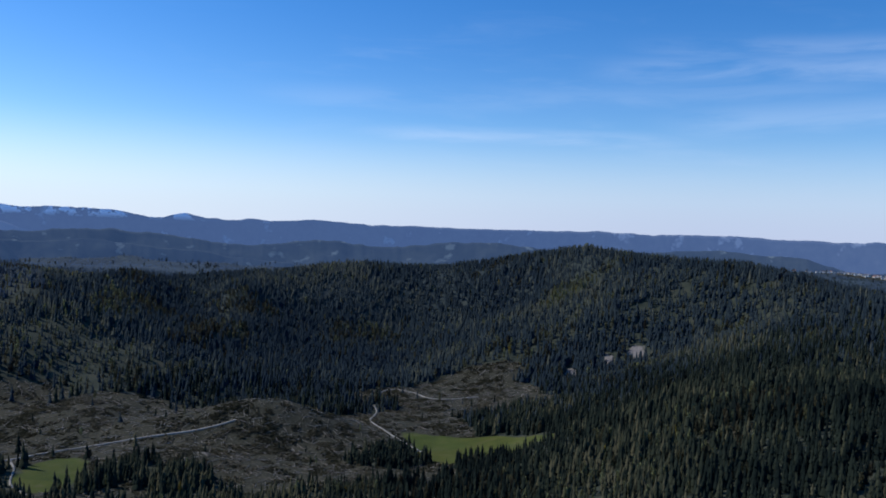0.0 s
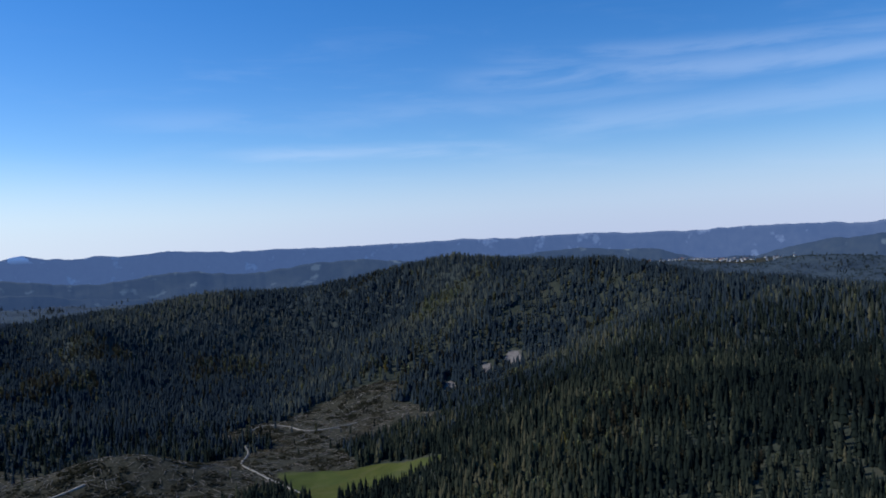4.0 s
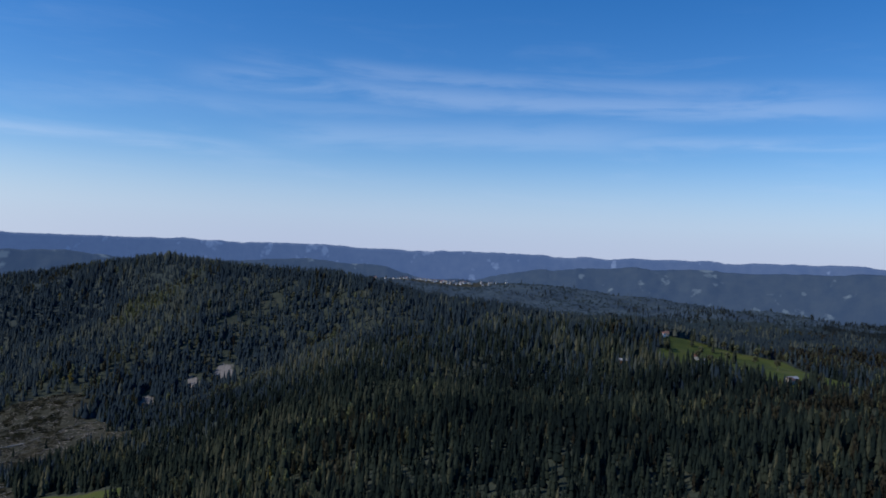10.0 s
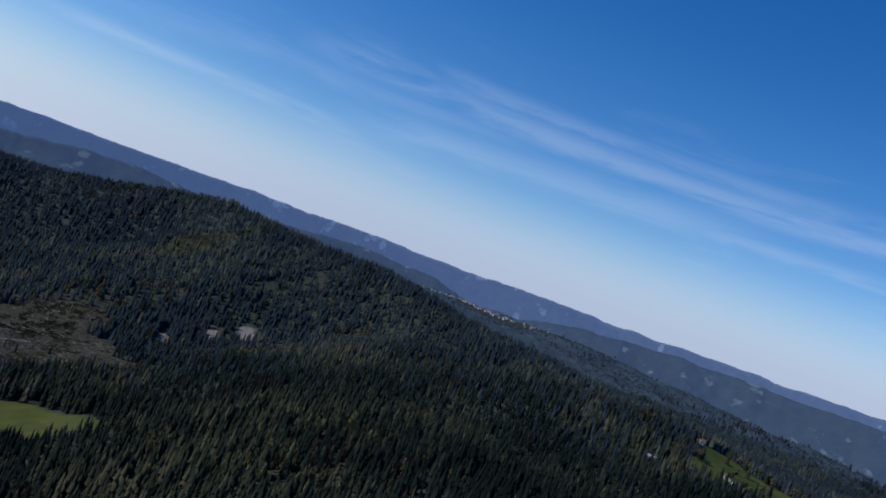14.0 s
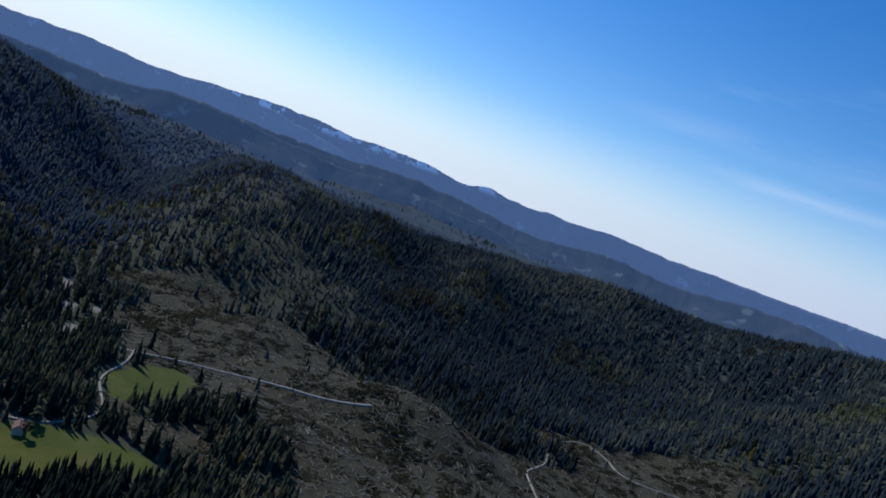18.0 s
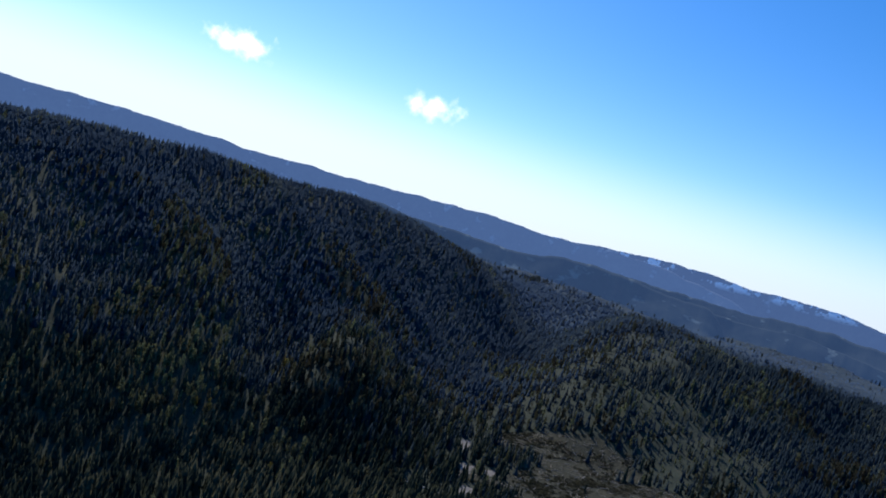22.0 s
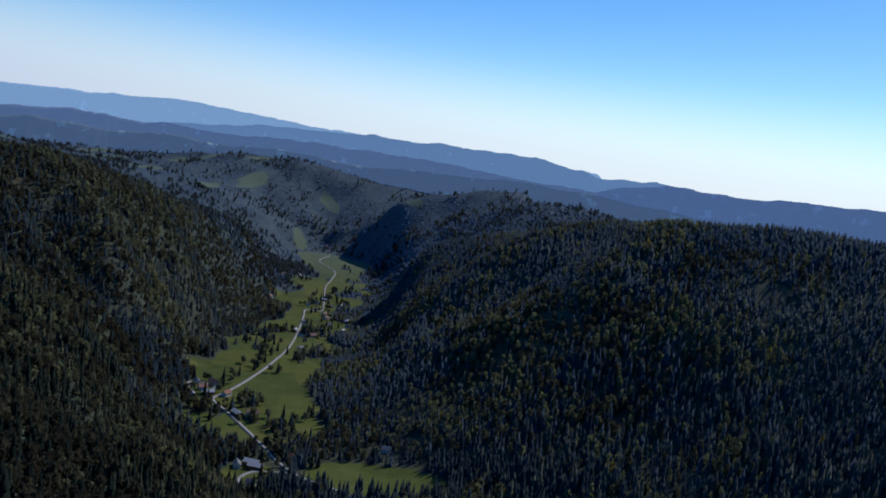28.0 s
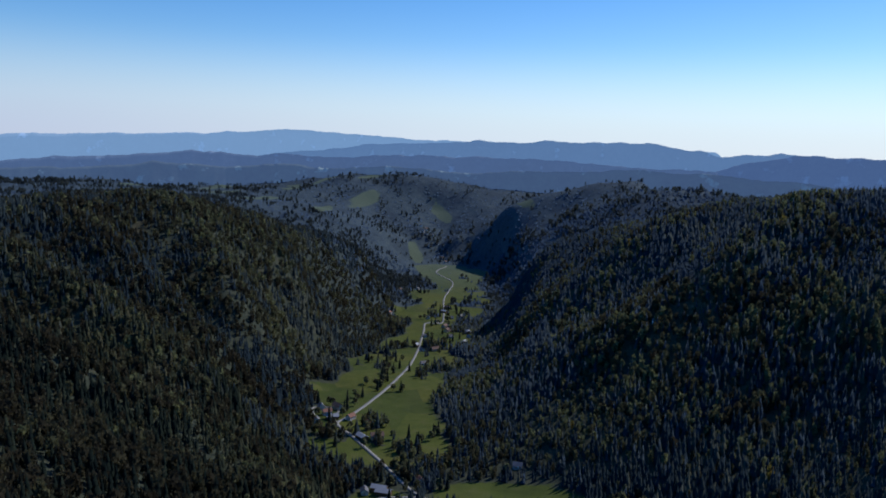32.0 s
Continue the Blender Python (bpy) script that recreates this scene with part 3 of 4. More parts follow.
MAT_LOG = plain("bleached_log", (0.22, 0.195, 0.155), 0.85, 1.0, 0.3)


def far_material(name, dark, light, haze_glow, snow=False):
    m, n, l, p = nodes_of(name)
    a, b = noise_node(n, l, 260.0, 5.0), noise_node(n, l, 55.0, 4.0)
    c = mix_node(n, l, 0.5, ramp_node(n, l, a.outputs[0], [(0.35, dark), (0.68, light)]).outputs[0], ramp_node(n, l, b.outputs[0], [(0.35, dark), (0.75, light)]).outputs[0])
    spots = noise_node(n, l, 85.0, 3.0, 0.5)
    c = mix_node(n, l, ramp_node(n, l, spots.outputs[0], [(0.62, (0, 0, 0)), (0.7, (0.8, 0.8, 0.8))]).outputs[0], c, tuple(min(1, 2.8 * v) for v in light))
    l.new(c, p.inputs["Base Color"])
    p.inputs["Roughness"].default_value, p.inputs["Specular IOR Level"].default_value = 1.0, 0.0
    # the blue emission imitates the haze in front of a range
    p.inputs["Emission Color"].default_value, p.inputs["Emission Strength"].default_value = (*haze_glow, 1), 1.0
    if snow:
        g = n.new("ShaderNodeNewGeometry")
        xyz = n.new("ShaderNodeSeparateXYZ")
        l.new(g.outputs["Position"], xyz.inputs[0])
        patch = noise_node(n, l, 75.0, 4.0)
        high = n.new("ShaderNodeMapRange")
        high.inputs["From Min"].default_value, high.inputs["From Max"].default_value = 12.0, 42.0
        l.new(xyz.outputs[2], high.inputs["Value"])
        side = n.new("ShaderNodeMapRange")
        side.inputs["From Min"].default_value, side.inputs["From Max"].default_value = -1250.0, -1450.0
        l.new(xyz.outputs[0], side.inputs["Value"])
        k = n.new("ShaderNodeMath")
        k.operation = "MULTIPLY"
        l.new(high.outputs[0], k.inputs[0])
        l.new(side.outputs[0], k.inputs[1])
        k2 = n.new("ShaderNodeMath")
        k2.operation = "MULTIPLY"
        l.new(k.outputs[0], k2.inputs[0])
        l.new(ramp_node(n, l, patch.outputs[0], [(0.53, (0, 0, 0)), (0.57, (0.85, 0.85, 0.85))]).outputs[0], k2.inputs[1])
        l.new(mix_node(n, l, k2.outputs[0], c, (0.75, 0.78, 0.82)), p.inputs["Base Color"])
    return m


# ---- the ground, one sheet out to the horizon ----
def mesh_of(name, verts, faces, material, smooth=False, attrs=()):
    me = bpy.data.meshes.new(name)
    verts, faces = np.asarray(verts, np.float32), np.asarray(faces, np.int32)
    k = faces.shape[1]
    me.vertices.add(len(verts))
    me.vertices.foreach_set("co", verts.ravel())
    me.loops.add(faces.size)
    me.loops.foreach_set("vertex_index", faces.ravel())
    me.polygons.add(len(faces))
    me.polygons.foreach_set("loop_start", np.arange(0, faces.size, k, dtype=np.int32))
    if smooth:
        me.polygons.foreach_set("use_smooth", np.ones(len(faces), bool))
    for key, values in attrs:
        me.attributes.new(key, "FLOAT", "POINT").data.foreach_set("value", np.asarray(values, np.float32))
    me.materials.append(material)
    me.update(calc_edges=True)
    return me


def part(name, bm, material, parent, label=""):
    me = bpy.data.meshes.new(name)
    bm.to_mesh(me)
    bm.free()
    me.materials.append(material)
    ob = new(name, me)
    ob.parent = parent
    return tagged(ob, label)


def build_ground():
    az = np.radians(np.concatenate([np.arange(-168, 68, 0.3), np.arange(68, 192, 1.5)]))
    rad = np.concatenate([[0.5, 40, 80], 120 * np.exp(np.arange(0, math.log(4750 / 120), 0.0095)), [4780]])
    A, Rr = np.meshgrid(az, rad)
    x, y = (Rr * np.sin(A)).ravel(), (Rr * np.cos(A)).ravel()
    z = height(x, y)
    m, f, s = cover(x, y)
    na, nr = len(az), len(rad)
    i = (np.arange(nr - 1)[:, None] * na + np.arange(na)[None, :])
    j = (np.arange(nr - 1)[:, None] * na + (np.arange(na)[None, :] + 1) % na)
    faces = np.stack([i, i + na, j + na, j], -1).reshape(-1, 4)
    z += np.where(f > 0, 0.7 * fbm(x, y, 14, 71), 0)
    me = mesh_of("ground", np.stack([x, y, z], 1), faces, MAT_LAND, True, [("meadow", m), ("felled", f), ("scree", s), ("hazy_woods", np.clip((np.hypot(x, y) - 1600) / 1000, 0, 1)), ("field_haze", np.clip((np.hypot(x, y) - 2500) / 1000, 0, 1))])
    return tagged(new("ground", me), "rolling wooded hills with green valley meadows and felled slopes", "ground", kind="structure")


build_ground()


# ---- forests ----
def cone_tiers(tiers, sides, seed):
    """A spruce of height 1 and radius 1: ragged drooping tiers on a tapering stem."""
    rng = np.random.RandomState(seed)
    v, f = [], []
    for k in range(tiers):
        lo, hi = 0.1 + 0.8 * k / tiers, min(1.0, 0.1 + 0.8 * (k + 1.75) / tiers) if k < tiers - 1 else 1.0
        r = 1.0 * (1 - 0.8 * k / tiers)
        base = len(v)
        for s in range(sides):
            a = 2 * math.pi * (s + 0.5 * (k % 2)) / sides
            q = r * (0.7 + 0.5 * rng.rand())
            v.append((q * math.cos(a), q * math.sin(a), lo + 0.06 * (rng.rand() - 0.6)))
        v.append((0.05 * (rng.rand() - 0.5), 0.05 * (rng.rand() - 0.5), hi))
        f += [(base + s, base + (s + 1) % sides, base + sides) for s in range(sides)]
    return np.array(v), np.array(f)


def round_crown(seed, lumps=2):
    """A broadleaf crown of height 1 and radius 1: loose sprays of leaves with gaps between them, on a thin stem."""
    rng = np.random.RandomState(seed)
    v, f = [(0.05, 0, 0.0), (-0.05, 0.04, 0.0), (0, 0, 0.7)], [(0, 1, 2)]
    for k in range(26 * lumps):
        up = rng.uniform(-1, 1)
        q, a = math.sqrt(1 - up * up) * rng.uniform(0.45, 1.0), rng.uniform(0, 2 * math.pi)
        c = np.array([0.78 * q * math.cos(a), 0.78 * q * math.sin(a), 0.58 + 0.36 * up])
        size, base = rng.uniform(0.38, 0.6) / lumps ** 0.4, len(v)
        u, w = rng.normal(0, 1, 3), rng.normal(0, 1, 3)
        u /= np.linalg.norm(u)
        w -= u * (u @ w)
        w /= np.linalg.norm(w)
        flat = np.array([1, 1, 0.42])
        for t in (0.0, 2.1, 4.2):
            t += rng.uniform(-0.4, 0.4)
            v.append(tuple(c + flat * size * (u * math.cos(t) + w * math.sin(t))))
        f.append((base, base + 1, base + 2))
    return np.array(v), np.array(f)


def scatter(rng, r0, r1, spacing, az0=-168, az1=68):
    n = int(math.radians(az1 - az0) / 2 * (r1 * r1 - r0 * r0) / spacing ** 2)
    r, a = np.sqrt(rng.uniform(r0 * r0, r1 * r1, n)), np.radians(rng.uniform(az0, az1, n))
    return r * np.sin(a), r * np.cos(a)


def grown(name, variants, x, y, z, h, r, tint, material, label, category):
    """Joins many plants into one mesh."""
    rng = np.random.RandomState(len(x))
    pick = rng.randint(0, len(variants), len(x))
    turn = rng.uniform(0, 2 * math.pi, len(x))
    vs, fs, ts, base = [], [], [], 0
    for k, (v, f) in enumerate(variants):
        w = np.where(pick == k)[0]
        if not len(w):
            continue
        c, s = np.cos(turn[w])[:, None], np.sin(turn[w])[:, None]
        px = x[w][:, None] + r[w][:, None] * (v[:, 0] * c - v[:, 1] * s)
        py = y[w][:, None] + r[w][:, None] * (v[:, 0] * s + v[:, 1] * c)
        pz = z[w][:, None] + h[w][:, None] * v[:, 2]
        vs.append(np.stack([px, py, pz], -1).reshape(-1, 3))
        fs.append((f[None] + (base + np.arange(len(w)) * len(v))[:, None, None]).reshape(-1, 3))
        ts.append(np.repeat(tint[w], len(v)))
        base += len(w) * len(v)
    me = mesh_of(name, np.concatenate(vs), np.concatenate(fs), material, False, [("tint", np.concatenate(ts))])
    return tagged(new(name, me), label, category, kind="stuff")


def wooded(x, y):
    m, f, s = cover(x, y)
    keep = (m < -3) & (s < -3) & ((f < 4) | (lattice(np.floor(x * 3), np.floor(y * 3), 5) > 0.988))
    keep &= road_distance(x, y) > 9
    keep &= lattice(np.floor(x * 2), np.floor(y * 2), 9) > -1 + 1.1 * thinned_share(x, y)
    return keep, f


def broadleaf_share(x, y):
    g = fbm(x, y, 170, 91, 3) + 0.25 * fbm(x, y, 40, 95, 2)
    near_floor = np.clip(1 - floor_distance(x, y) / 420, 0, 1) * np.clip((300 - y) / 500, 0, 1)
    share = np.clip((g - 0.62 + 0.5 * near_floor) * 1.6, 0.06, 0.6) * np.where((y > 150) & (y < 1150) & (x > -300), 0.8, 1.0)
    share = np.maximum(share, 0.45 * thinned_share(x, y))
    share = np.maximum(share, np.where(x < -640, np.clip((relief(x, y) - 15) / 32, 0, 0.5), 0))
    share = np.maximum(share, np.where((x < -850) & (y < 150), np.clip(0.16 + 0.55 * fbm(x, y, 150, 97, 3), 0.03, 0.6), 0))
    south_side = np.clip((-430 + 0.65 * (x + 820) - y) / 120, 0, 1)
    share = np.maximum(share, south_side * np.clip(0.32 + 0.8 * fbm(x, y, 190, 93, 3), 0.05, 0.8))
    for k, (cx, cy, ax, ay) in enumerate(GROVES + GROVES_VALLEY):
        share = np.maximum(share, np.clip(0.3 + blob(x, y, cx, cy, ax, ay, 0, 0.5, 110 + k) / 30, 0, 0.75))
    return share


def plant_band(rng, r0, r1, spacing, tiers, sides, lumps, tag, grow=1.0, az0=-168, az1=68, tall=22.0, wide=3.6, fade_in=1.0, fade_out=1.0, share=1.0):
    """share: how many of the trees stand clear of the closed canopy."""
    x, y = scatter(rng, r0, r1, spacing, az0, az1)
    if share < 1:
        clear = rng.rand(len(x)) < share
        x, y = x[clear], y[clear]
    keep, f = wooded(x, y)
    reach = np.hypot(x, y)
    keep &= rng.rand(len(x)) < np.minimum((reach - r0) / fade_in, (r1 - reach) / fade_out)
    x, y = x[keep], y[keep]
    z = height(x, y)
    broad = rng.rand(len(x)) < broadleaf_share(x, y)
    size = rng.uniform(0.55, 1.25, len(x)) * (1 + 0.28 * fbm(x, y, 120, 45, 2)) * grow
    tint = np.clip(0.42 + 0.42 * fbm(x, y, 150, 51, 3) + rng.normal(0, 0.24, len(x)), 0, 1)
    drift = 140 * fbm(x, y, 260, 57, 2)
    # west of this line trees take the needle colours with more haze in them
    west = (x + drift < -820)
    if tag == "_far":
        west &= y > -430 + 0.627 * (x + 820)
    for side, material in zip((west, ~west), HAZE_BANDS.get(tag, (MAT_SPRUCE, MAT_SPRUCE))):
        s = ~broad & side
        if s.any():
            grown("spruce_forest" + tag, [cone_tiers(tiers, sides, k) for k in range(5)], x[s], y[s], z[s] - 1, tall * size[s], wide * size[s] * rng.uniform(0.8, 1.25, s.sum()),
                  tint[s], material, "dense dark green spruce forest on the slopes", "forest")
    b = broad
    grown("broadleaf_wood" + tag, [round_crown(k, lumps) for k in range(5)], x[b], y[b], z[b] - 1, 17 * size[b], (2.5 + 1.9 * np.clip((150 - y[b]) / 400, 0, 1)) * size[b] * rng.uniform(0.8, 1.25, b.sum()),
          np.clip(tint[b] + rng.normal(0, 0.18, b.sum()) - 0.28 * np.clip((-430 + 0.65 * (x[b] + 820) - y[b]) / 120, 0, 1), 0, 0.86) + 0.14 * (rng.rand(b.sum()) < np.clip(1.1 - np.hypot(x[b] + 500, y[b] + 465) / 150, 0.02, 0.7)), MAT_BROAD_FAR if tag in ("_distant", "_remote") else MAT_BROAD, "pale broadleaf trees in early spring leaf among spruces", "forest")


# ---- roads ----
ROAD_VALLEY = [(-858, -509), (-900, -590), (-925, -640), (-960, -650), (-1050, -680), (-1185, -735), (-1330, -810), (-1499, -914),
               (-1684, -1033), (-1773, -1090), (-1800, -1060), (-1900, -1120), (-2150, -1290), (-2319, -1384), (-2480, -1480), (-2620, -1650), (-2792, -1719)]
ROAD_VALLEY_LOW = [(-858, -509), (-796, -393), (-787, -320), (-740, -180), (-640, 60), (-540, 300), (-450, 410), (-437, 440), (-463, 498), (-472, 531)]
ROAD_SIDE = [(-796, -393), (-767, -431), (-735, -425), (-721, -404)]
ROAD_BASIN = [(-620, 640), (-530, 735), (-495, 775), (-440, 815), (-350, 848), (-290, 875)]
TRACK_A = [(-20, 820), (-45, 870), (-90, 940), (-116, 1000), (-112, 1070), (-120, 1120)]
TRACK_B = [(-122, 1220), (-100, 1260), (-60, 1240), (-20, 1190), (60, 1205)]
TRACK_VILLAGE = [(-463, 498), (-425, 506), (-405, 530), (-410, 585), (-470, 640), (-500, 700), (-532, 746)]
TRACK_HAMLET = [(-925, -640), (-945, -665), (-985, -690), (-960, -720), (-930, -690)]


def bezier_line(points, step=9.0):
    p = np.array(points, float)
    p = np.vstack([2 * p[0] - p[1], p, 2 * p[-1] - p[-2]])
    out = []
    for a, b, c, d in zip(p, p[1:], p[2:], p[3:]):
        n = max(2, int(np.linalg.norm(c - b) / step))
        for t in np.arange(n) / n:
            out.append(0.5 * (2 * b + (c - a) * t + (2 * a - 5 * b + 4 * c - d) * t * t + (3 * b - a - 3 * c + d) * t ** 3))
    return np.array(out + [p[-2]])


ROADS = [("road_1", ROAD_VALLEY, 4.6, MAT_ROAD, "pale asphalt valley road between meadows"), ("road_2", ROAD_VALLEY_LOW, 4.0, MAT_ROAD, "pale asphalt road along the valley floor"),
         ("road_3", ROAD_SIDE, 3.8, MAT_ROAD, "narrow side road to a farmhouse"), ("road_4", ROAD_BASIN, 2.5, MAT_TRACK, "pale forest road crossing a felled slope"),
         ("track_1", TRACK_A, 2.2, MAT_TRACK, "winding gravel track over felled ground"), ("track_2", TRACK_B, 2.2, MAT_TRACK, "gravel forest track above felled ground"),
         ("track_3", TRACK_VILLAGE, 2.2, MAT_TRACK, "gravel track round a small meadow"), ("track_4", TRACK_HAMLET, 2.6, MAT_ROAD, "looping lane between farmhouses")]
ROAD_LINES = [bezier_line(p) for _, p, _, _, _ in ROADS]
ROAD_POINTS = np.concatenate(ROAD_LINES)


def road_distance(x, y):
    d = np.full(x.shape, 1e9)
    for px, py in ROAD_POINTS[::2]:
        np.minimum(d, (x - px) ** 2 + (y - py) ** 2, out=d)
    return np.sqrt(d)


def build_roads():
    for (name, _, width, material, label), line in zip(ROADS, ROAD_LINES):
        t = np.gradient(line, axis=0)
        t /= np.linalg.norm(t, axis=1)[:, None]
        side = np.stack([-t[:, 1], t[:, 0]], 1)
        rows = []
        for k, (o, up) in enumerate([(-0.62, -1.5), (-0.5, 1.1), (0.5, 1.1), (0.62, -1.5)]):
            p = line + side * o * width
            rows.append(np.column_stack([p, np.maximum(height(p[:, 0], p[:, 1]), height(line[:, 0], line[:, 1])) + up]))
        n = len(line)
        faces = [(k * n + i, (k + 1) * n + i, (k + 1) * n + i + 1, k * n + i + 1) for k in range(3) for i in range(n - 1)]
        tagged(new(name, mesh_of(name, np.concatenate(rows), faces, material)), label, "road", kind="structure")


build_roads()
rng = np.random.RandomState(4)
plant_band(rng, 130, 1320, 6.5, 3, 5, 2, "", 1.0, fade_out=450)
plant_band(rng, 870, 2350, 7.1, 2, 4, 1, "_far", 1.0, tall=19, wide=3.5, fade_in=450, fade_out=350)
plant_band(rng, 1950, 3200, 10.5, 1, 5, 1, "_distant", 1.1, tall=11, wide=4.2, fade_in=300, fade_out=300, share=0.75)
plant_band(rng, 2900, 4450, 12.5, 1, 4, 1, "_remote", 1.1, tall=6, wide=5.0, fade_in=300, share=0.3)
plant_band(rng, 3, 130, 8.0, 3, 6, 2, "_under", 1.0, -180, 180)
plant_band(rng, 130, 1000, 13.0, 2, 5, 1, "_behind", 1.1, 68, 192)


def plant_brush(rng):
    """Low regrowth and slash on the felled slopes."""
    x, y = rng.uniform(-1250, 330, 240000), rng.uniform(540, 1520, 240000)
    m, f, s = cover(x, y)
    clump = 0.7 * fbm(x, y, 13, 131, 2) + 0.4 * fbm(x, y, 60, 133, 2)
    keep = (f > 0) & (m < -2) & (s < -2) & (clump > 0.0) & (road_distance(x, y) > 7)
    x, y, f, clump = x[keep], y[keep], f[keep], clump[keep]
    size = rng.uniform(0.6, 1.5, len(x)) * (1 + 0.9 * np.clip(clump, 0, 1))
    grown("brush", [round_crown(20 + k, 1) for k in range(4)], x, y, height(x, y) - 0.4, 1.3 * size, 1.3 * size, np.clip(0.55 + 0.35 * fbm(x, y, 60, 141, 2) + rng.normal(0, 0.2, len(x)), 0, 1),
          MAT_BRUSH, "grey brown brush and slash on felled slopes", "brush")


def scatter_logs(rng):
    x, y = rng.uniform(-1150, 180, 16000), rng.uniform(560, 1450, 16000)
    m, f, s = cover(x, y)
    keep = (f > 4) & (m < -2) & (road_distance(x, y) > 6)
    x, y = x[keep][:3200], y[keep][:3200]
    a, n = rng.uniform(0, math.pi, len(x)), len(x)
    r, half = rng.uniform(0.18, 0.35, n), rng.uniform(2.5, 7.0, n)
    ex, ey = np.cos(a) * half, np.sin(a) * half
    z0, z1 = height(x - ex, y - ey) + 0.5, height(x + ex, y + ey) + 0.5
    sx, sy = -np.sin(a), np.cos(a)
    vs = []
    for end, zz in ((-1, z0), (1, z1)):
        for k in range(5):
            t = 2 * math.pi * k / 5
            vs.append(np.stack([x + end * ex + sx * r * math.cos(t), y + end * ey + sy * r * math.cos(t), zz + r * math.sin(t) + 0.8], 1))
    v = np.stack(vs, 1).reshape(-1, 3)
    f = np.array([(k, (k + 1) % 5, 5 + (k + 1) % 5, 5 + k) for k in range(5)])
    faces = (f[None] + (np.arange(n) * 10)[:, None, None]).reshape(-1, 4)
    tagged(new("fallen_logs", mesh_of("fallen_logs", v, faces, MAT_LOG)), "bleached felled logs strewn over the cleared slope", "logs", kind="stuff")


plant_brush(rng)
scatter_logs(rng)


# ---- far ranges ----
def far_range(name, profile, dist, depth, material, label, base=-300.0, rough=1.0):
    """A mountain range at that distance; profile: pairs of bearing and height of the crest in degrees."""
    a = np.arange(profile[0][0], profile[-1][0], 0.1)
    e = np.interp(a, [p[0] for p in profile], [p[1] for p in profile])
    e = sum(np.interp(a + o, a, e) for o in (-0.5, -0.25, 0, 0.25, 0.5)) / 5
    e += rough * (0.11 * fbm(a * 80, a * 0 + dist, 130, 7, 4) + 0.014 * vnoise(a * 80, a * 0, 7, 17))
    fade = np.clip(np.minimum(a - a[0], a[-1] - a) / 4.0, 0, 1)
    top = np.tan(np.radians(e)) * dist
    top = base + (top - base) * (fade * fade * (3 - 2 * fade))
    sa, ca = np.sin(np.radians(a)), np.cos(np.radians(a))
    rows = []
    for s in np.linspace(0, 1, 26):
        d = dist - depth * (1 - s)
        spur = 0.5 + 0.5 * fbm(d * sa, d * ca, 420, 27, 4)
        z = base + (top - base) * np.clip(s ** (0.55 + 0.9 * spur), 0, 1)
        rows.append(np.stack([d * sa, d * ca, z + 14 * math.sin(math.pi * s) * fbm(d * sa, d * ca, 150, 37, 3)], 1))
    rows.append(np.stack([(dist + 120) * sa, (dist + 120) * ca, a * 0 + base], 1))
    n = len(a)
    faces = [(k * n + i, (k + 1) * n + i, (k + 1) * n + i + 1, k * n + i + 1) for k in range(len(rows) - 1) for i in range(n - 1)]
    ob = new(name, mesh_of(name, np.concatenate(rows), np.array(faces)[:, ::-1], material, True))
    return tagged(ob, label, "mountains", kind="structure")


# bluish base colours and emission give these ranges their distance haze
MAT_NEAR_HILL = far_material("hazy_wooded_hill", (0.02, 0.03, 0.04), (0.05, 0.06, 0.055), (0.018, 0.034, 0.072))
MAT_FAR = far_material("hazy_wooded_range", (0.03, 0.042, 0.065), (0.08, 0.09, 0.1), (0.044, 0.08, 0.17))
MAT_SNOWY = far_material("hazy_range_with_snow", (0.03, 0.042, 0.065), (0.08, 0.09, 0.1), (0.041, 0.073, 0.155), True)
MAT_FAR_PALE = far_material("mid_hazy_range", (0.035, 0.05, 0.08), (0.085, 0.1, 0.12), (0.072, 0.135, 0.25))
MAT_FAR_BLUE = far_material("soft_hazy_hills", (0.03, 0.042, 0.06), (0.08, 0.095, 0.11), (0.048, 0.083, 0.165))
MAT_FARTHER = far_material("pale_hazy_range", (0.05, 0.065, 0.1), (0.1, 0.12, 0.15), (0.125, 0.22, 0.36))
MAT_FIELDS = far_material("hazy_hills_with_fields", (0.03, 0.042, 0.055), (0.085, 0.105, 0.09), (0.036, 0.062, 0.12))
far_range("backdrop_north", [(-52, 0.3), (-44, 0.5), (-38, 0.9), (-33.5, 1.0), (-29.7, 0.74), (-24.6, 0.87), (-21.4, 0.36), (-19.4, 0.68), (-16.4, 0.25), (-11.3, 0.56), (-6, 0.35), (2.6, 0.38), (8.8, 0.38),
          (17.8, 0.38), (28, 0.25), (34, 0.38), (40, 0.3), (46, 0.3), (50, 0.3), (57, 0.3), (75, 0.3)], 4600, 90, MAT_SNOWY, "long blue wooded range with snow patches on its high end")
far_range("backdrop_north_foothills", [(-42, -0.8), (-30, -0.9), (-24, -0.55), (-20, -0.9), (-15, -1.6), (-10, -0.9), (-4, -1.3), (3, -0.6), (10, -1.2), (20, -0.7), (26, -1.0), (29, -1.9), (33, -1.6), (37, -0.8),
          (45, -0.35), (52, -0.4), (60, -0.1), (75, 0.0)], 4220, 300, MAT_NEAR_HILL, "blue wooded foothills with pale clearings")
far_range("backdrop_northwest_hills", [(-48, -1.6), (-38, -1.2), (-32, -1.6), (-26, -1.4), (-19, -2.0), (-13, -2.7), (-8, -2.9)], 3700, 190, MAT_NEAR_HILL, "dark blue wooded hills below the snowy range")
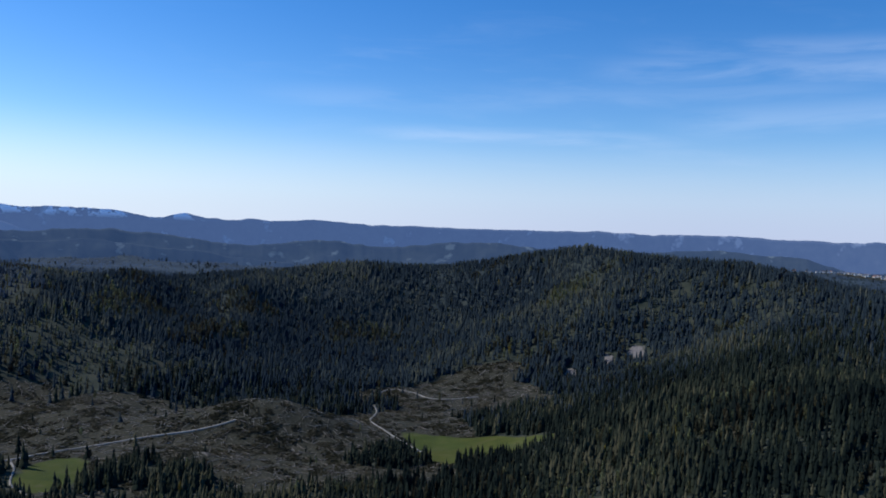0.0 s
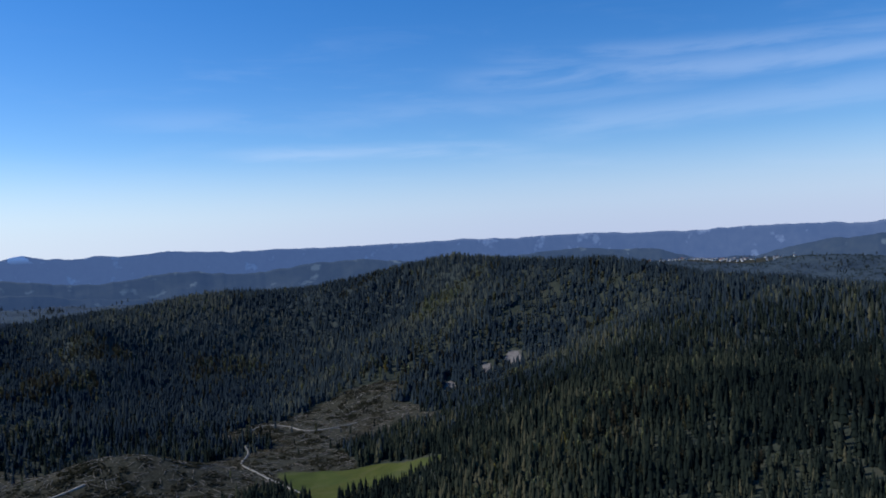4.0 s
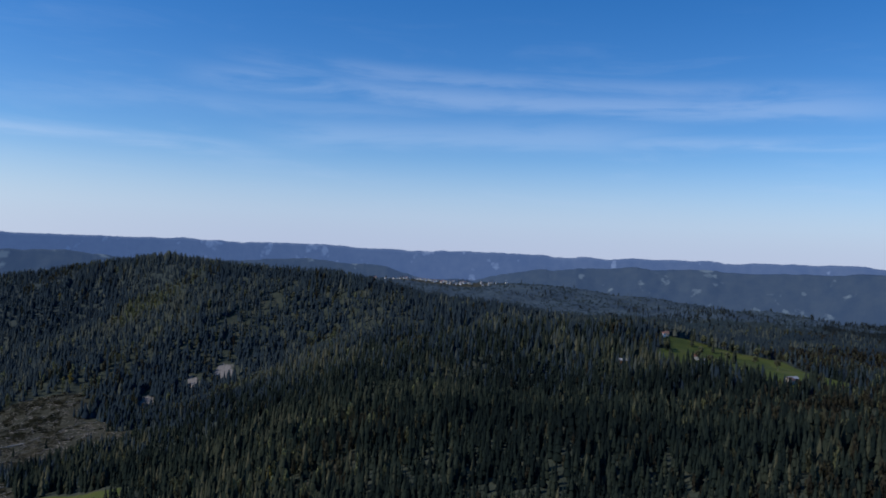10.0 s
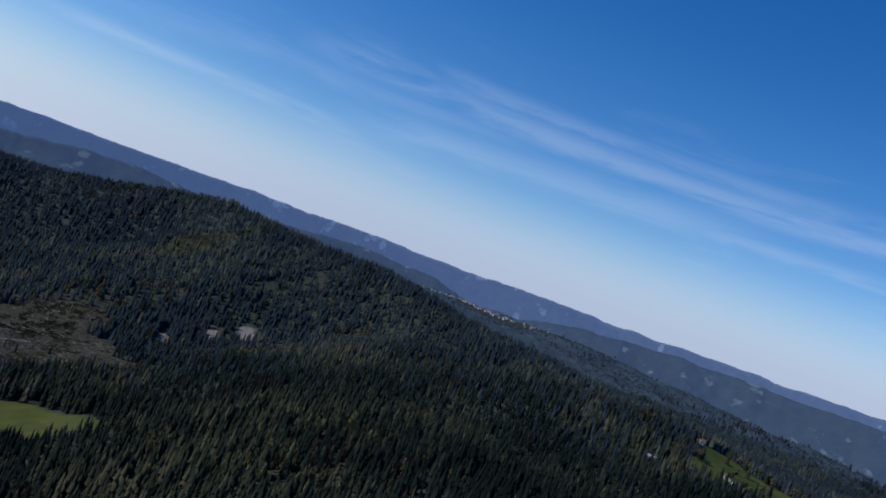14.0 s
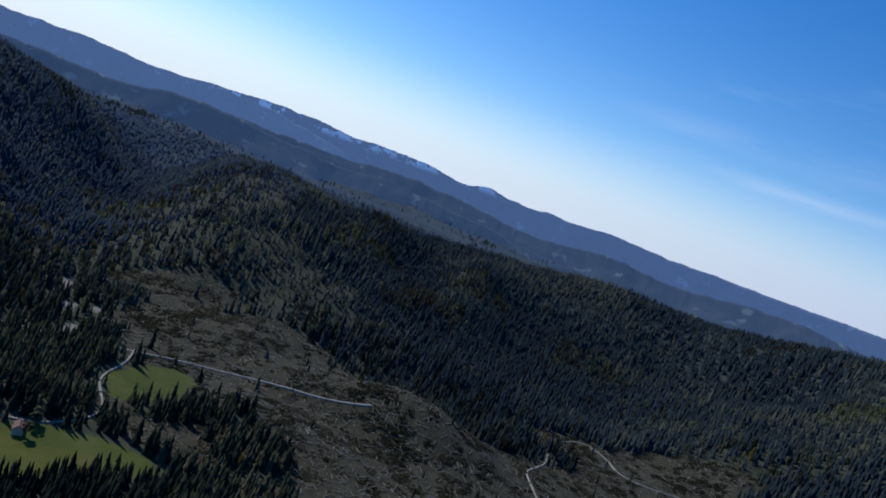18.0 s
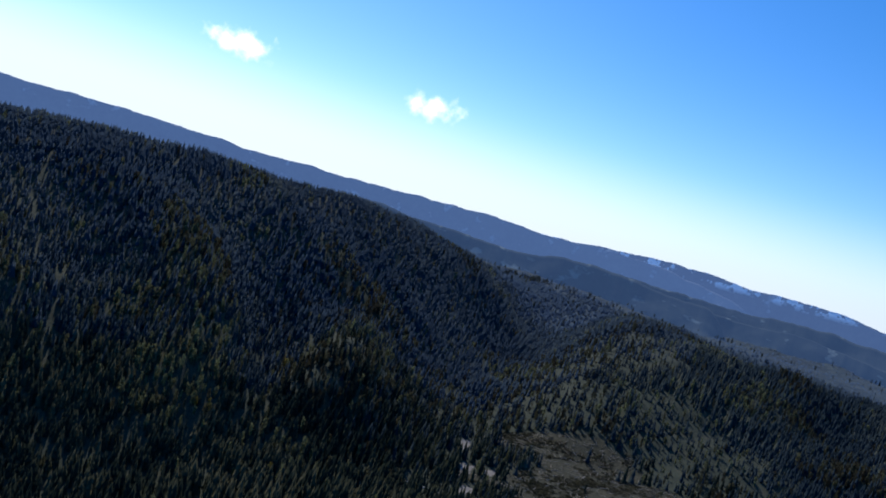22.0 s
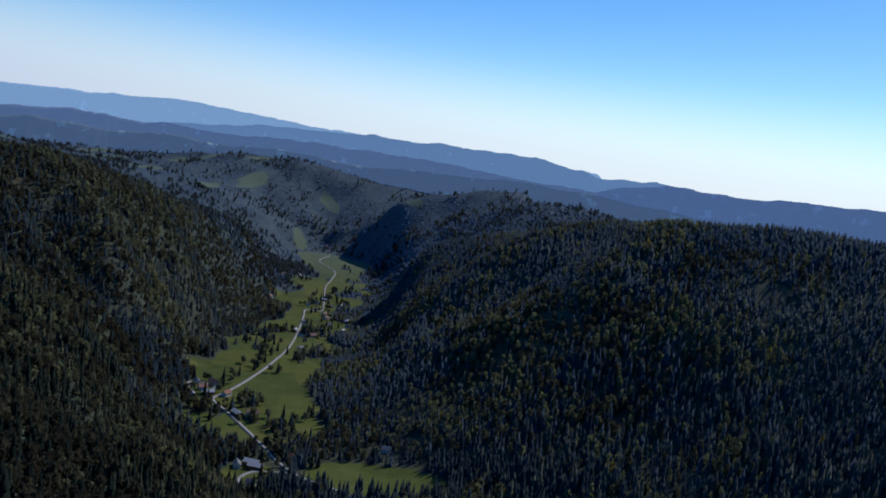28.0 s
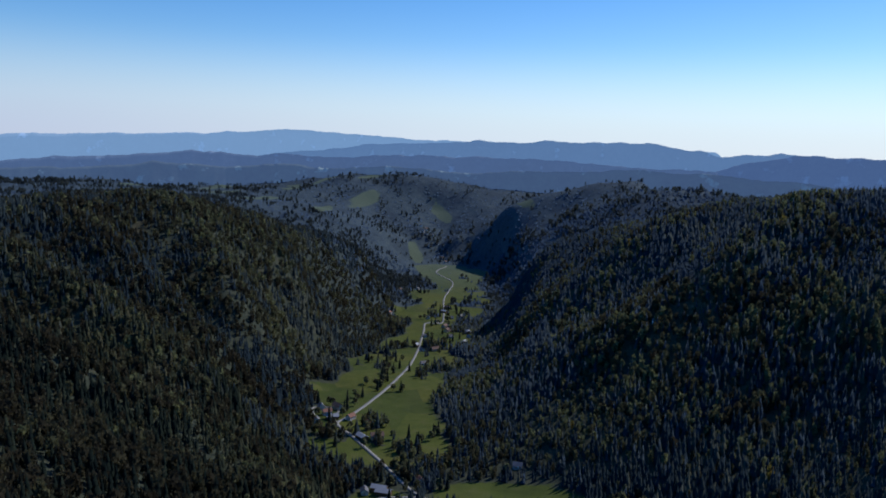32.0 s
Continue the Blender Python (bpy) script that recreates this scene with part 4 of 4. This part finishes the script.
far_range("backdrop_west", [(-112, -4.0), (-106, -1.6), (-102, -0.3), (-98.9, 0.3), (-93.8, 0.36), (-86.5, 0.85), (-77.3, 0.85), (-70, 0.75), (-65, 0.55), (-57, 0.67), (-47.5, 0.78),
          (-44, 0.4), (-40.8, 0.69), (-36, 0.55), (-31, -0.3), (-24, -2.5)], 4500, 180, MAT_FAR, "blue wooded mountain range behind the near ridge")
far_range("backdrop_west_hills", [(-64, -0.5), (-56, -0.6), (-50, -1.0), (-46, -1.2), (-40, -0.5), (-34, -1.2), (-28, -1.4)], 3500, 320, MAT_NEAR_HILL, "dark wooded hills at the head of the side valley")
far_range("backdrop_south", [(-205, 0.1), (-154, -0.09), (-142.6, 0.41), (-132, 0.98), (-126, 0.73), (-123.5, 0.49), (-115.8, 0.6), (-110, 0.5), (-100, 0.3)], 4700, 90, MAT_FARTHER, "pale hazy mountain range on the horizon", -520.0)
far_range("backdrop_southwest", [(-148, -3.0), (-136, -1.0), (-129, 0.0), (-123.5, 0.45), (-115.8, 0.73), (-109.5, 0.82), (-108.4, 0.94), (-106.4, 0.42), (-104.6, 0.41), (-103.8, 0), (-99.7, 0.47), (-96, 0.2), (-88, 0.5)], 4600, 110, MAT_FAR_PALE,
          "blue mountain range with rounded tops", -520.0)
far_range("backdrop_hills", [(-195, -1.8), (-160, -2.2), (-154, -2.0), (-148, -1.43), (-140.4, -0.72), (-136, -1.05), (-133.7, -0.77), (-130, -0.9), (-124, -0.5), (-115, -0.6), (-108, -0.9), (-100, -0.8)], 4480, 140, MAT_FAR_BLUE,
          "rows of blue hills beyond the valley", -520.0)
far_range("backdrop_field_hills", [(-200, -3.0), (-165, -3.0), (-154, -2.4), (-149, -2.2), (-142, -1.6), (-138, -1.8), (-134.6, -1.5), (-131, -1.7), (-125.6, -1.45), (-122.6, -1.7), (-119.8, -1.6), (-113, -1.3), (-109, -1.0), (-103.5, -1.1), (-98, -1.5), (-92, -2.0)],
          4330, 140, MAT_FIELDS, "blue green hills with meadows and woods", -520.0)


# ---- houses ----
MAT_WHITE = plain("lime_render", (0.62, 0.6, 0.55), 0.85, 0.8, 0.12, 0.1)
MAT_CREAM = plain("cream_render", (0.5, 0.43, 0.33), 0.85, 0.8, 0.14, 0.1)
MAT_TIMBER = plain("weathered_timber", (0.13, 0.085, 0.055), 0.8, 0.4, 0.3, 0.2)
MAT_TILE = plain("red_roof_tiles", (0.24, 0.12, 0.085), 0.8, 0.5, 0.3, 0.3)
MAT_BROWN_TILE = plain("brown_roof_tiles", (0.16, 0.1, 0.08), 0.8, 0.5, 0.3, 0.3)
MAT_SLATE = plain("grey_slate", (0.16, 0.16, 0.17), 0.55, 0.5, 0.25, 0.3)
MAT_METAL = plain("galvanised_roof", (0.3, 0.31, 0.33), 0.6, 1.0, 0.15)
MAT_GLASS = plain("window_glass", (0.03, 0.035, 0.045), 0.1, 1.0, 0.1)
MAT_BRICK = plain("chimney_brick", (0.3, 0.16, 0.12), 0.9, 0.3, 0.2)


def box(bm, x0, y0, z0, x1, y1, z1):
    v = [bm.verts.new(p) for p in ((x0, y0, z0), (x1, y0, z0), (x1, y1, z0), (x0, y1, z0), (x0, y0, z1), (x1, y0, z1), (x1, y1, z1), (x0, y1, z1))]
    for f in ((3, 2, 1, 0), (4, 5, 6, 7), (0, 1, 5, 4), (1, 2, 6, 5), (2, 3, 7, 6), (3, 0, 4, 7)):
        bm.faces.new([v[k] for k in f])


def gabled(bm, w, d, low, eave, ridge):
    """A solid with gables on its short sides; the ridge runs along x."""
    v = [bm.verts.new(p) for p in ((-w, -d, low), (w, -d, low), (w, d, low), (-w, d, low), (-w, -d, eave), (w, -d, eave), (w, d, eave), (-w, d, eave), (-w, 0, ridge), (w, 0, ridge))]
    for f in ((3, 2, 1, 0), (0, 1, 5, 4), (2, 3, 7, 6), (1, 2, 6, 9, 5), (3, 0, 4, 8, 7), (4, 5, 9, 8), (6, 7, 8, 9)):
        bm.faces.new([v[k] for k in f])


def roof_slab(bm, w, d, eave, ridge, side, over=0.7, thick=0.25):
    rise = (ridge - eave) / d
    lo, hi = (side * (d + over), eave - over * rise), (0.0, ridge)
    top = [(-w - over, *lo), (w + over, *lo), (w + over, *hi), (-w - over, *hi)]
    a = [bm.verts.new((x, y, z + 0.08)) for x, y, z in top]
    b = [bm.verts.new((x, y, z + 0.08 + thick)) for x, y, z in top]
    bm.faces.new(a)
    bm.faces.new(b[::-1])
    for k in range(4):
        bm.faces.new((a[k], b[k], b[(k + 1) % 4], a[(k + 1) % 4]))


def house(name, label, w, d, eave, ridge, wall, roof, windows=3, barn=False, group="houses of the valley"):
    top = tagged(new(name), label, "barn" if barn else "house", group)
    bm = bmesh.new()
    gabled(bm, w, d, -2.5, eave, ridge)
    part("wall", bm, wall, top)
    for side in (-1, 1):
        bm = bmesh.new()
        roof_slab(bm, w, d, eave, ridge, side)
        bmesh.ops.recalc_face_normals(bm, faces=bm.faces)
        part("roof", bm, roof, top, "pitched roof slope")
    if not barn:
        bm = bmesh.new()
        box(bm, w * 0.4, -0.4, ridge - 1.0, w * 0.4 + 0.8, 0.4, ridge + 1.1)
        part("chimney", bm, MAT_BRICK, top, "brick chimney")
    for side in (-1, 1):
        for k in range(windows):
            for level in range(2 if eave > 4.5 else 1):
                x, z = -w + (k + 0.5) * 2 * w / windows, 1.0 + 2.6 * level
                bm = bmesh.new()
                box(bm, x - 0.55, side * d - 0.05, z, x + 0.55, side * d + 0.05, z + 1.3)
                part("window", bm, MAT_GLASS, top, "dark window")
    bm = bmesh.new()
    wide = 1.8 if barn else 0.5
    box(bm, w - 0.04, -wide, 0, w + 0.06, wide, 3.2 if barn else 2.1)
    part("door", bm, MAT_TIMBER, top, "timber door")
    return top


KINDS = [house("house", "white rendered valley house with a red tiled roof", 6.5, 4.6, 4.8, 8.2, MAT_WHITE, MAT_TILE),
         house("house", "cream rendered farmhouse with a brown tiled roof", 8.5, 5.5, 5.0, 9.2, MAT_CREAM, MAT_BROWN_TILE, 4),
         house("house", "white house with a grey slate roof", 5.5, 4.2, 3.4, 7.0, MAT_WHITE, MAT_SLATE, 2),
         house("barn", "dark timber barn with a pale metal roof", 9.0, 5.0, 4.2, 7.0, MAT_TIMBER, MAT_METAL, 0, True),
         house("house", "low cream house with a red tiled roof", 6.0, 4.5, 3.0, 6.4, MAT_CREAM, MAT_TILE, 3)]
HAMLET_FORK = [(-950, -683), (-939, -662), (-982, -690), (-912, -668), (-949, -602), (-900, -571), (-914, -556), (-968, -712)]
HAMLET_MID = [(-1519, -935), (-1504, -872), (-1622, -985), (-1832, -1125), (-1946, -1150), (-2007, -1178), (-1796, -1000), (-1662, -935), (-1629, -874), (-1758, -1019), (-1345, -790),
              (-1859, -1013), (-1612, -827), (-1720, -985), (-1690, -900), (-1880, -1080), (-1740, -935), (-1570, -900), (-1925, -1075), (-1800, -1075)]
HAMLET_FAR = [(-2140, -1464), (-2136, -1436), (-2247, -1466), (-1782, -1222), (-3056, -2017), (-3032, -1966), (-3010, -1920), (-3072, -2063), (-2923, -1835), (-2990, -1990), (-2960, -1930), (-2870, -1780)]
FARM_LOW = [(-768, -455), (-733, -404), (-830, -423), (-784, -446), (-932, -345)]
VILLAGE = [(-496, 394), (-472, 415), (-460, 450), (-484, 402), (-470, 533), (-446, 462), (-440, 500), (-512, 404), (-404, 498)]
UPLANDS = [(941, 844), (928, 838), (955, 852), (887, 711), (902, 738), (895, 573), (880, 566), (-1218, -280), (-442, -547), (772, 746)]


def settle(places, start, order=(0, 3, 1, 4, 2), size=1.0):
    rnd = random.Random(start)
    for k, (x, y) in enumerate(places):
        kind = KINDS[order[(start + k + k // 4) % 5]]
        copy_thing(kind, pose(x, y, ground(x, y) + 1.0, 0, 0, rnd.uniform(0, 180)) @ Matrix.Scale(size, 4))


for k, places in enumerate((HAMLET_FORK, HAMLET_MID, HAMLET_FAR, FARM_LOW, VILLAGE, UPLANDS)):
    settle(places, k, (2, 1, 3, 2, 1) if places is VILLAGE else (0, 3, 1, 2, 2), 0.75 if places in (VILLAGE, UPLANDS) else 1.0)
rnd = random.Random(12)
for k in range(70):
    a, d = radians(rnd.triangular(24.0, 34.5, 30.5)), rnd.uniform(4020, 4110)
    x, y = d * math.sin(a) + 10, d * math.cos(a) - 78
    copy_thing(KINDS[0 if k % 6 == 0 else 2], pose(x, y, ground(x, y) + 3.0, 0, 0, rnd.uniform(0, 180)))
for k, spot in enumerate(((-955, -640), (-447, 485), (-1480, -890), (-778, -435), (835, 672))):
    KINDS[k].matrix_basis = pose(*spot, ground(*spot) + 1.0, 0, 0, 37 * k)


# ---- single trees on the meadows ----
def single_tree(name, label, seed, spruce):
    rnd = random.Random(seed)
    top = tagged(new(name), label, "tree", "single trees on the meadows")
    bm = bmesh.new()
    bmesh.ops.create_cone(bm, cap_ends=True, segments=7, radius1=0.45, radius2=0.12, depth=10, matrix=pose(0, 0, 4))
    for k in range(5):
        a, h = rnd.uniform(0, 6.28), rnd.uniform(4, 8)
        bmesh.ops.create_cone(bm, cap_ends=True, segments=5, radius1=0.16, radius2=0.04, depth=4.5,
                              matrix=pose(0, 0, h) @ Matrix.Rotation(a, 4, "Z") @ Matrix.Rotation(radians(55), 4, "Y") @ pose(0, 0, 2))
    part("trunk", bm, MAT_BARK, top, "grey brown trunk with limbs")
    bm = bmesh.new()
    if spruce:
        for k in range(9):
            z, r = 2 + 1.9 * k, 3.6 * (1 - k / 10.5)
            bmesh.ops.create_cone(bm, segments=9, radius1=r, radius2=0.1, depth=3.4, matrix=pose(rnd.uniform(-0.1, 0.1), 0, z + 1.7, rnd.uniform(-4, 4), rnd.uniform(-4, 4), 40 * k))
    else:
        for k in range(34):
            u, a = rnd.uniform(-0.7, 1), rnd.uniform(0, 6.28)
            q = math.sqrt(max(0, 1 - u * u)) * rnd.uniform(0.6, 1)
            c = Vector((4.2 * q * math.cos(a), 4.2 * q * math.sin(a), 9 + 4.6 * u))
            bmesh.ops.create_icosphere(bm, subdivisions=1, radius=rnd.uniform(1.0, 1.9), matrix=Matrix.Translation(c) @ Matrix.Diagonal((1, 1, 0.75, 1)))
    for v in bm.verts:
        v.co += Vector((rnd.uniform(-0.3, 0.3), rnd.uniform(-0.3, 0.3), rnd.uniform(-0.25, 0.25)))
    crown = part("crown", bm, MAT_SPRUCE if spruce else MAT_BROAD, top, "dark needled crown" if spruce else "loose pale green crown")
    crown.data.attributes.new("tint", "FLOAT", "POINT").data.foreach_set("value", np.full(len(crown.data.vertices), rnd.uniform(0.3, 0.8), np.float32))
    return top


TREES = [single_tree("spruce", "single dark green spruce on a meadow edge", 1, True), single_tree("broadleaf_tree", "round broadleaf tree in spring leaf on a meadow", 2, False),
         single_tree("spruce", "tall narrow spruce beside a valley road", 3, True), single_tree("broadleaf_tree", "pale green broadleaf tree near houses", 4, False)]
TREE_ROWS = [[(-1284, -885), (-1305, -859), (-1350, -838)], [(-1239, -798), (-1109, -711)], [(-1111, -709), (-1133, -680)], [(-922, -501), (-956, -498), (-992, -505)], [(-842, -495), (-837, -460), (-841, -437)], [(-828, -412), (-830, -379)], [(-2129, -1451), (-2201, -1420), (-2197, -1369)], [(-1947, -1189), (-1992, -1136), (-1949, -1066)], [(985, 850), (1030, 800), (1062, 745), (1075, 700)], [(905, 800), (885, 770)]]
rnd = random.Random(31)
spots = []
for places, count, reach in ((HAMLET_FORK, 22, 45), (HAMLET_MID, 60, 60), (HAMLET_FAR, 20, 60), (FARM_LOW, 14, 40), (VILLAGE, 30, 26), (((-1150, -745), (-1050, -690), (-1250, -780)), 16, 40), (((915, 690), (960, 760)), 14, 70)):
    for k in range(count):
        px, py = places[rnd.randrange(len(places))]
        a, r = rnd.uniform(0, 6.28), reach * rnd.uniform(0.35, 1)
        spots.append((px + r * math.cos(a), py + r * math.sin(a)))
for row in TREE_ROWS:
    for (ax, ay), (bx, by) in zip(row, row[1:]):
        for k in range(max(1, int(math.dist((ax, ay), (bx, by)) / 9))):
            t = rnd.random()
            spots.append((ax + (bx - ax) * t + rnd.uniform(-4, 4), ay + (by - ay) * t + rnd.uniform(-4, 4)))
spots = [p for p, d in zip(spots, road_distance(np.array([p[0] for p in spots]), np.array([p[1] for p in spots]))) if d > 6]
for k, (x, y) in enumerate(spots):
    m = pose(x, y, ground(x, y) - 0.2, 0, 0, rnd.uniform(0, 360))
    if k < 4:
        TREES[k].matrix_basis = m
    else:
        copy_thing(TREES[k % 4], m)
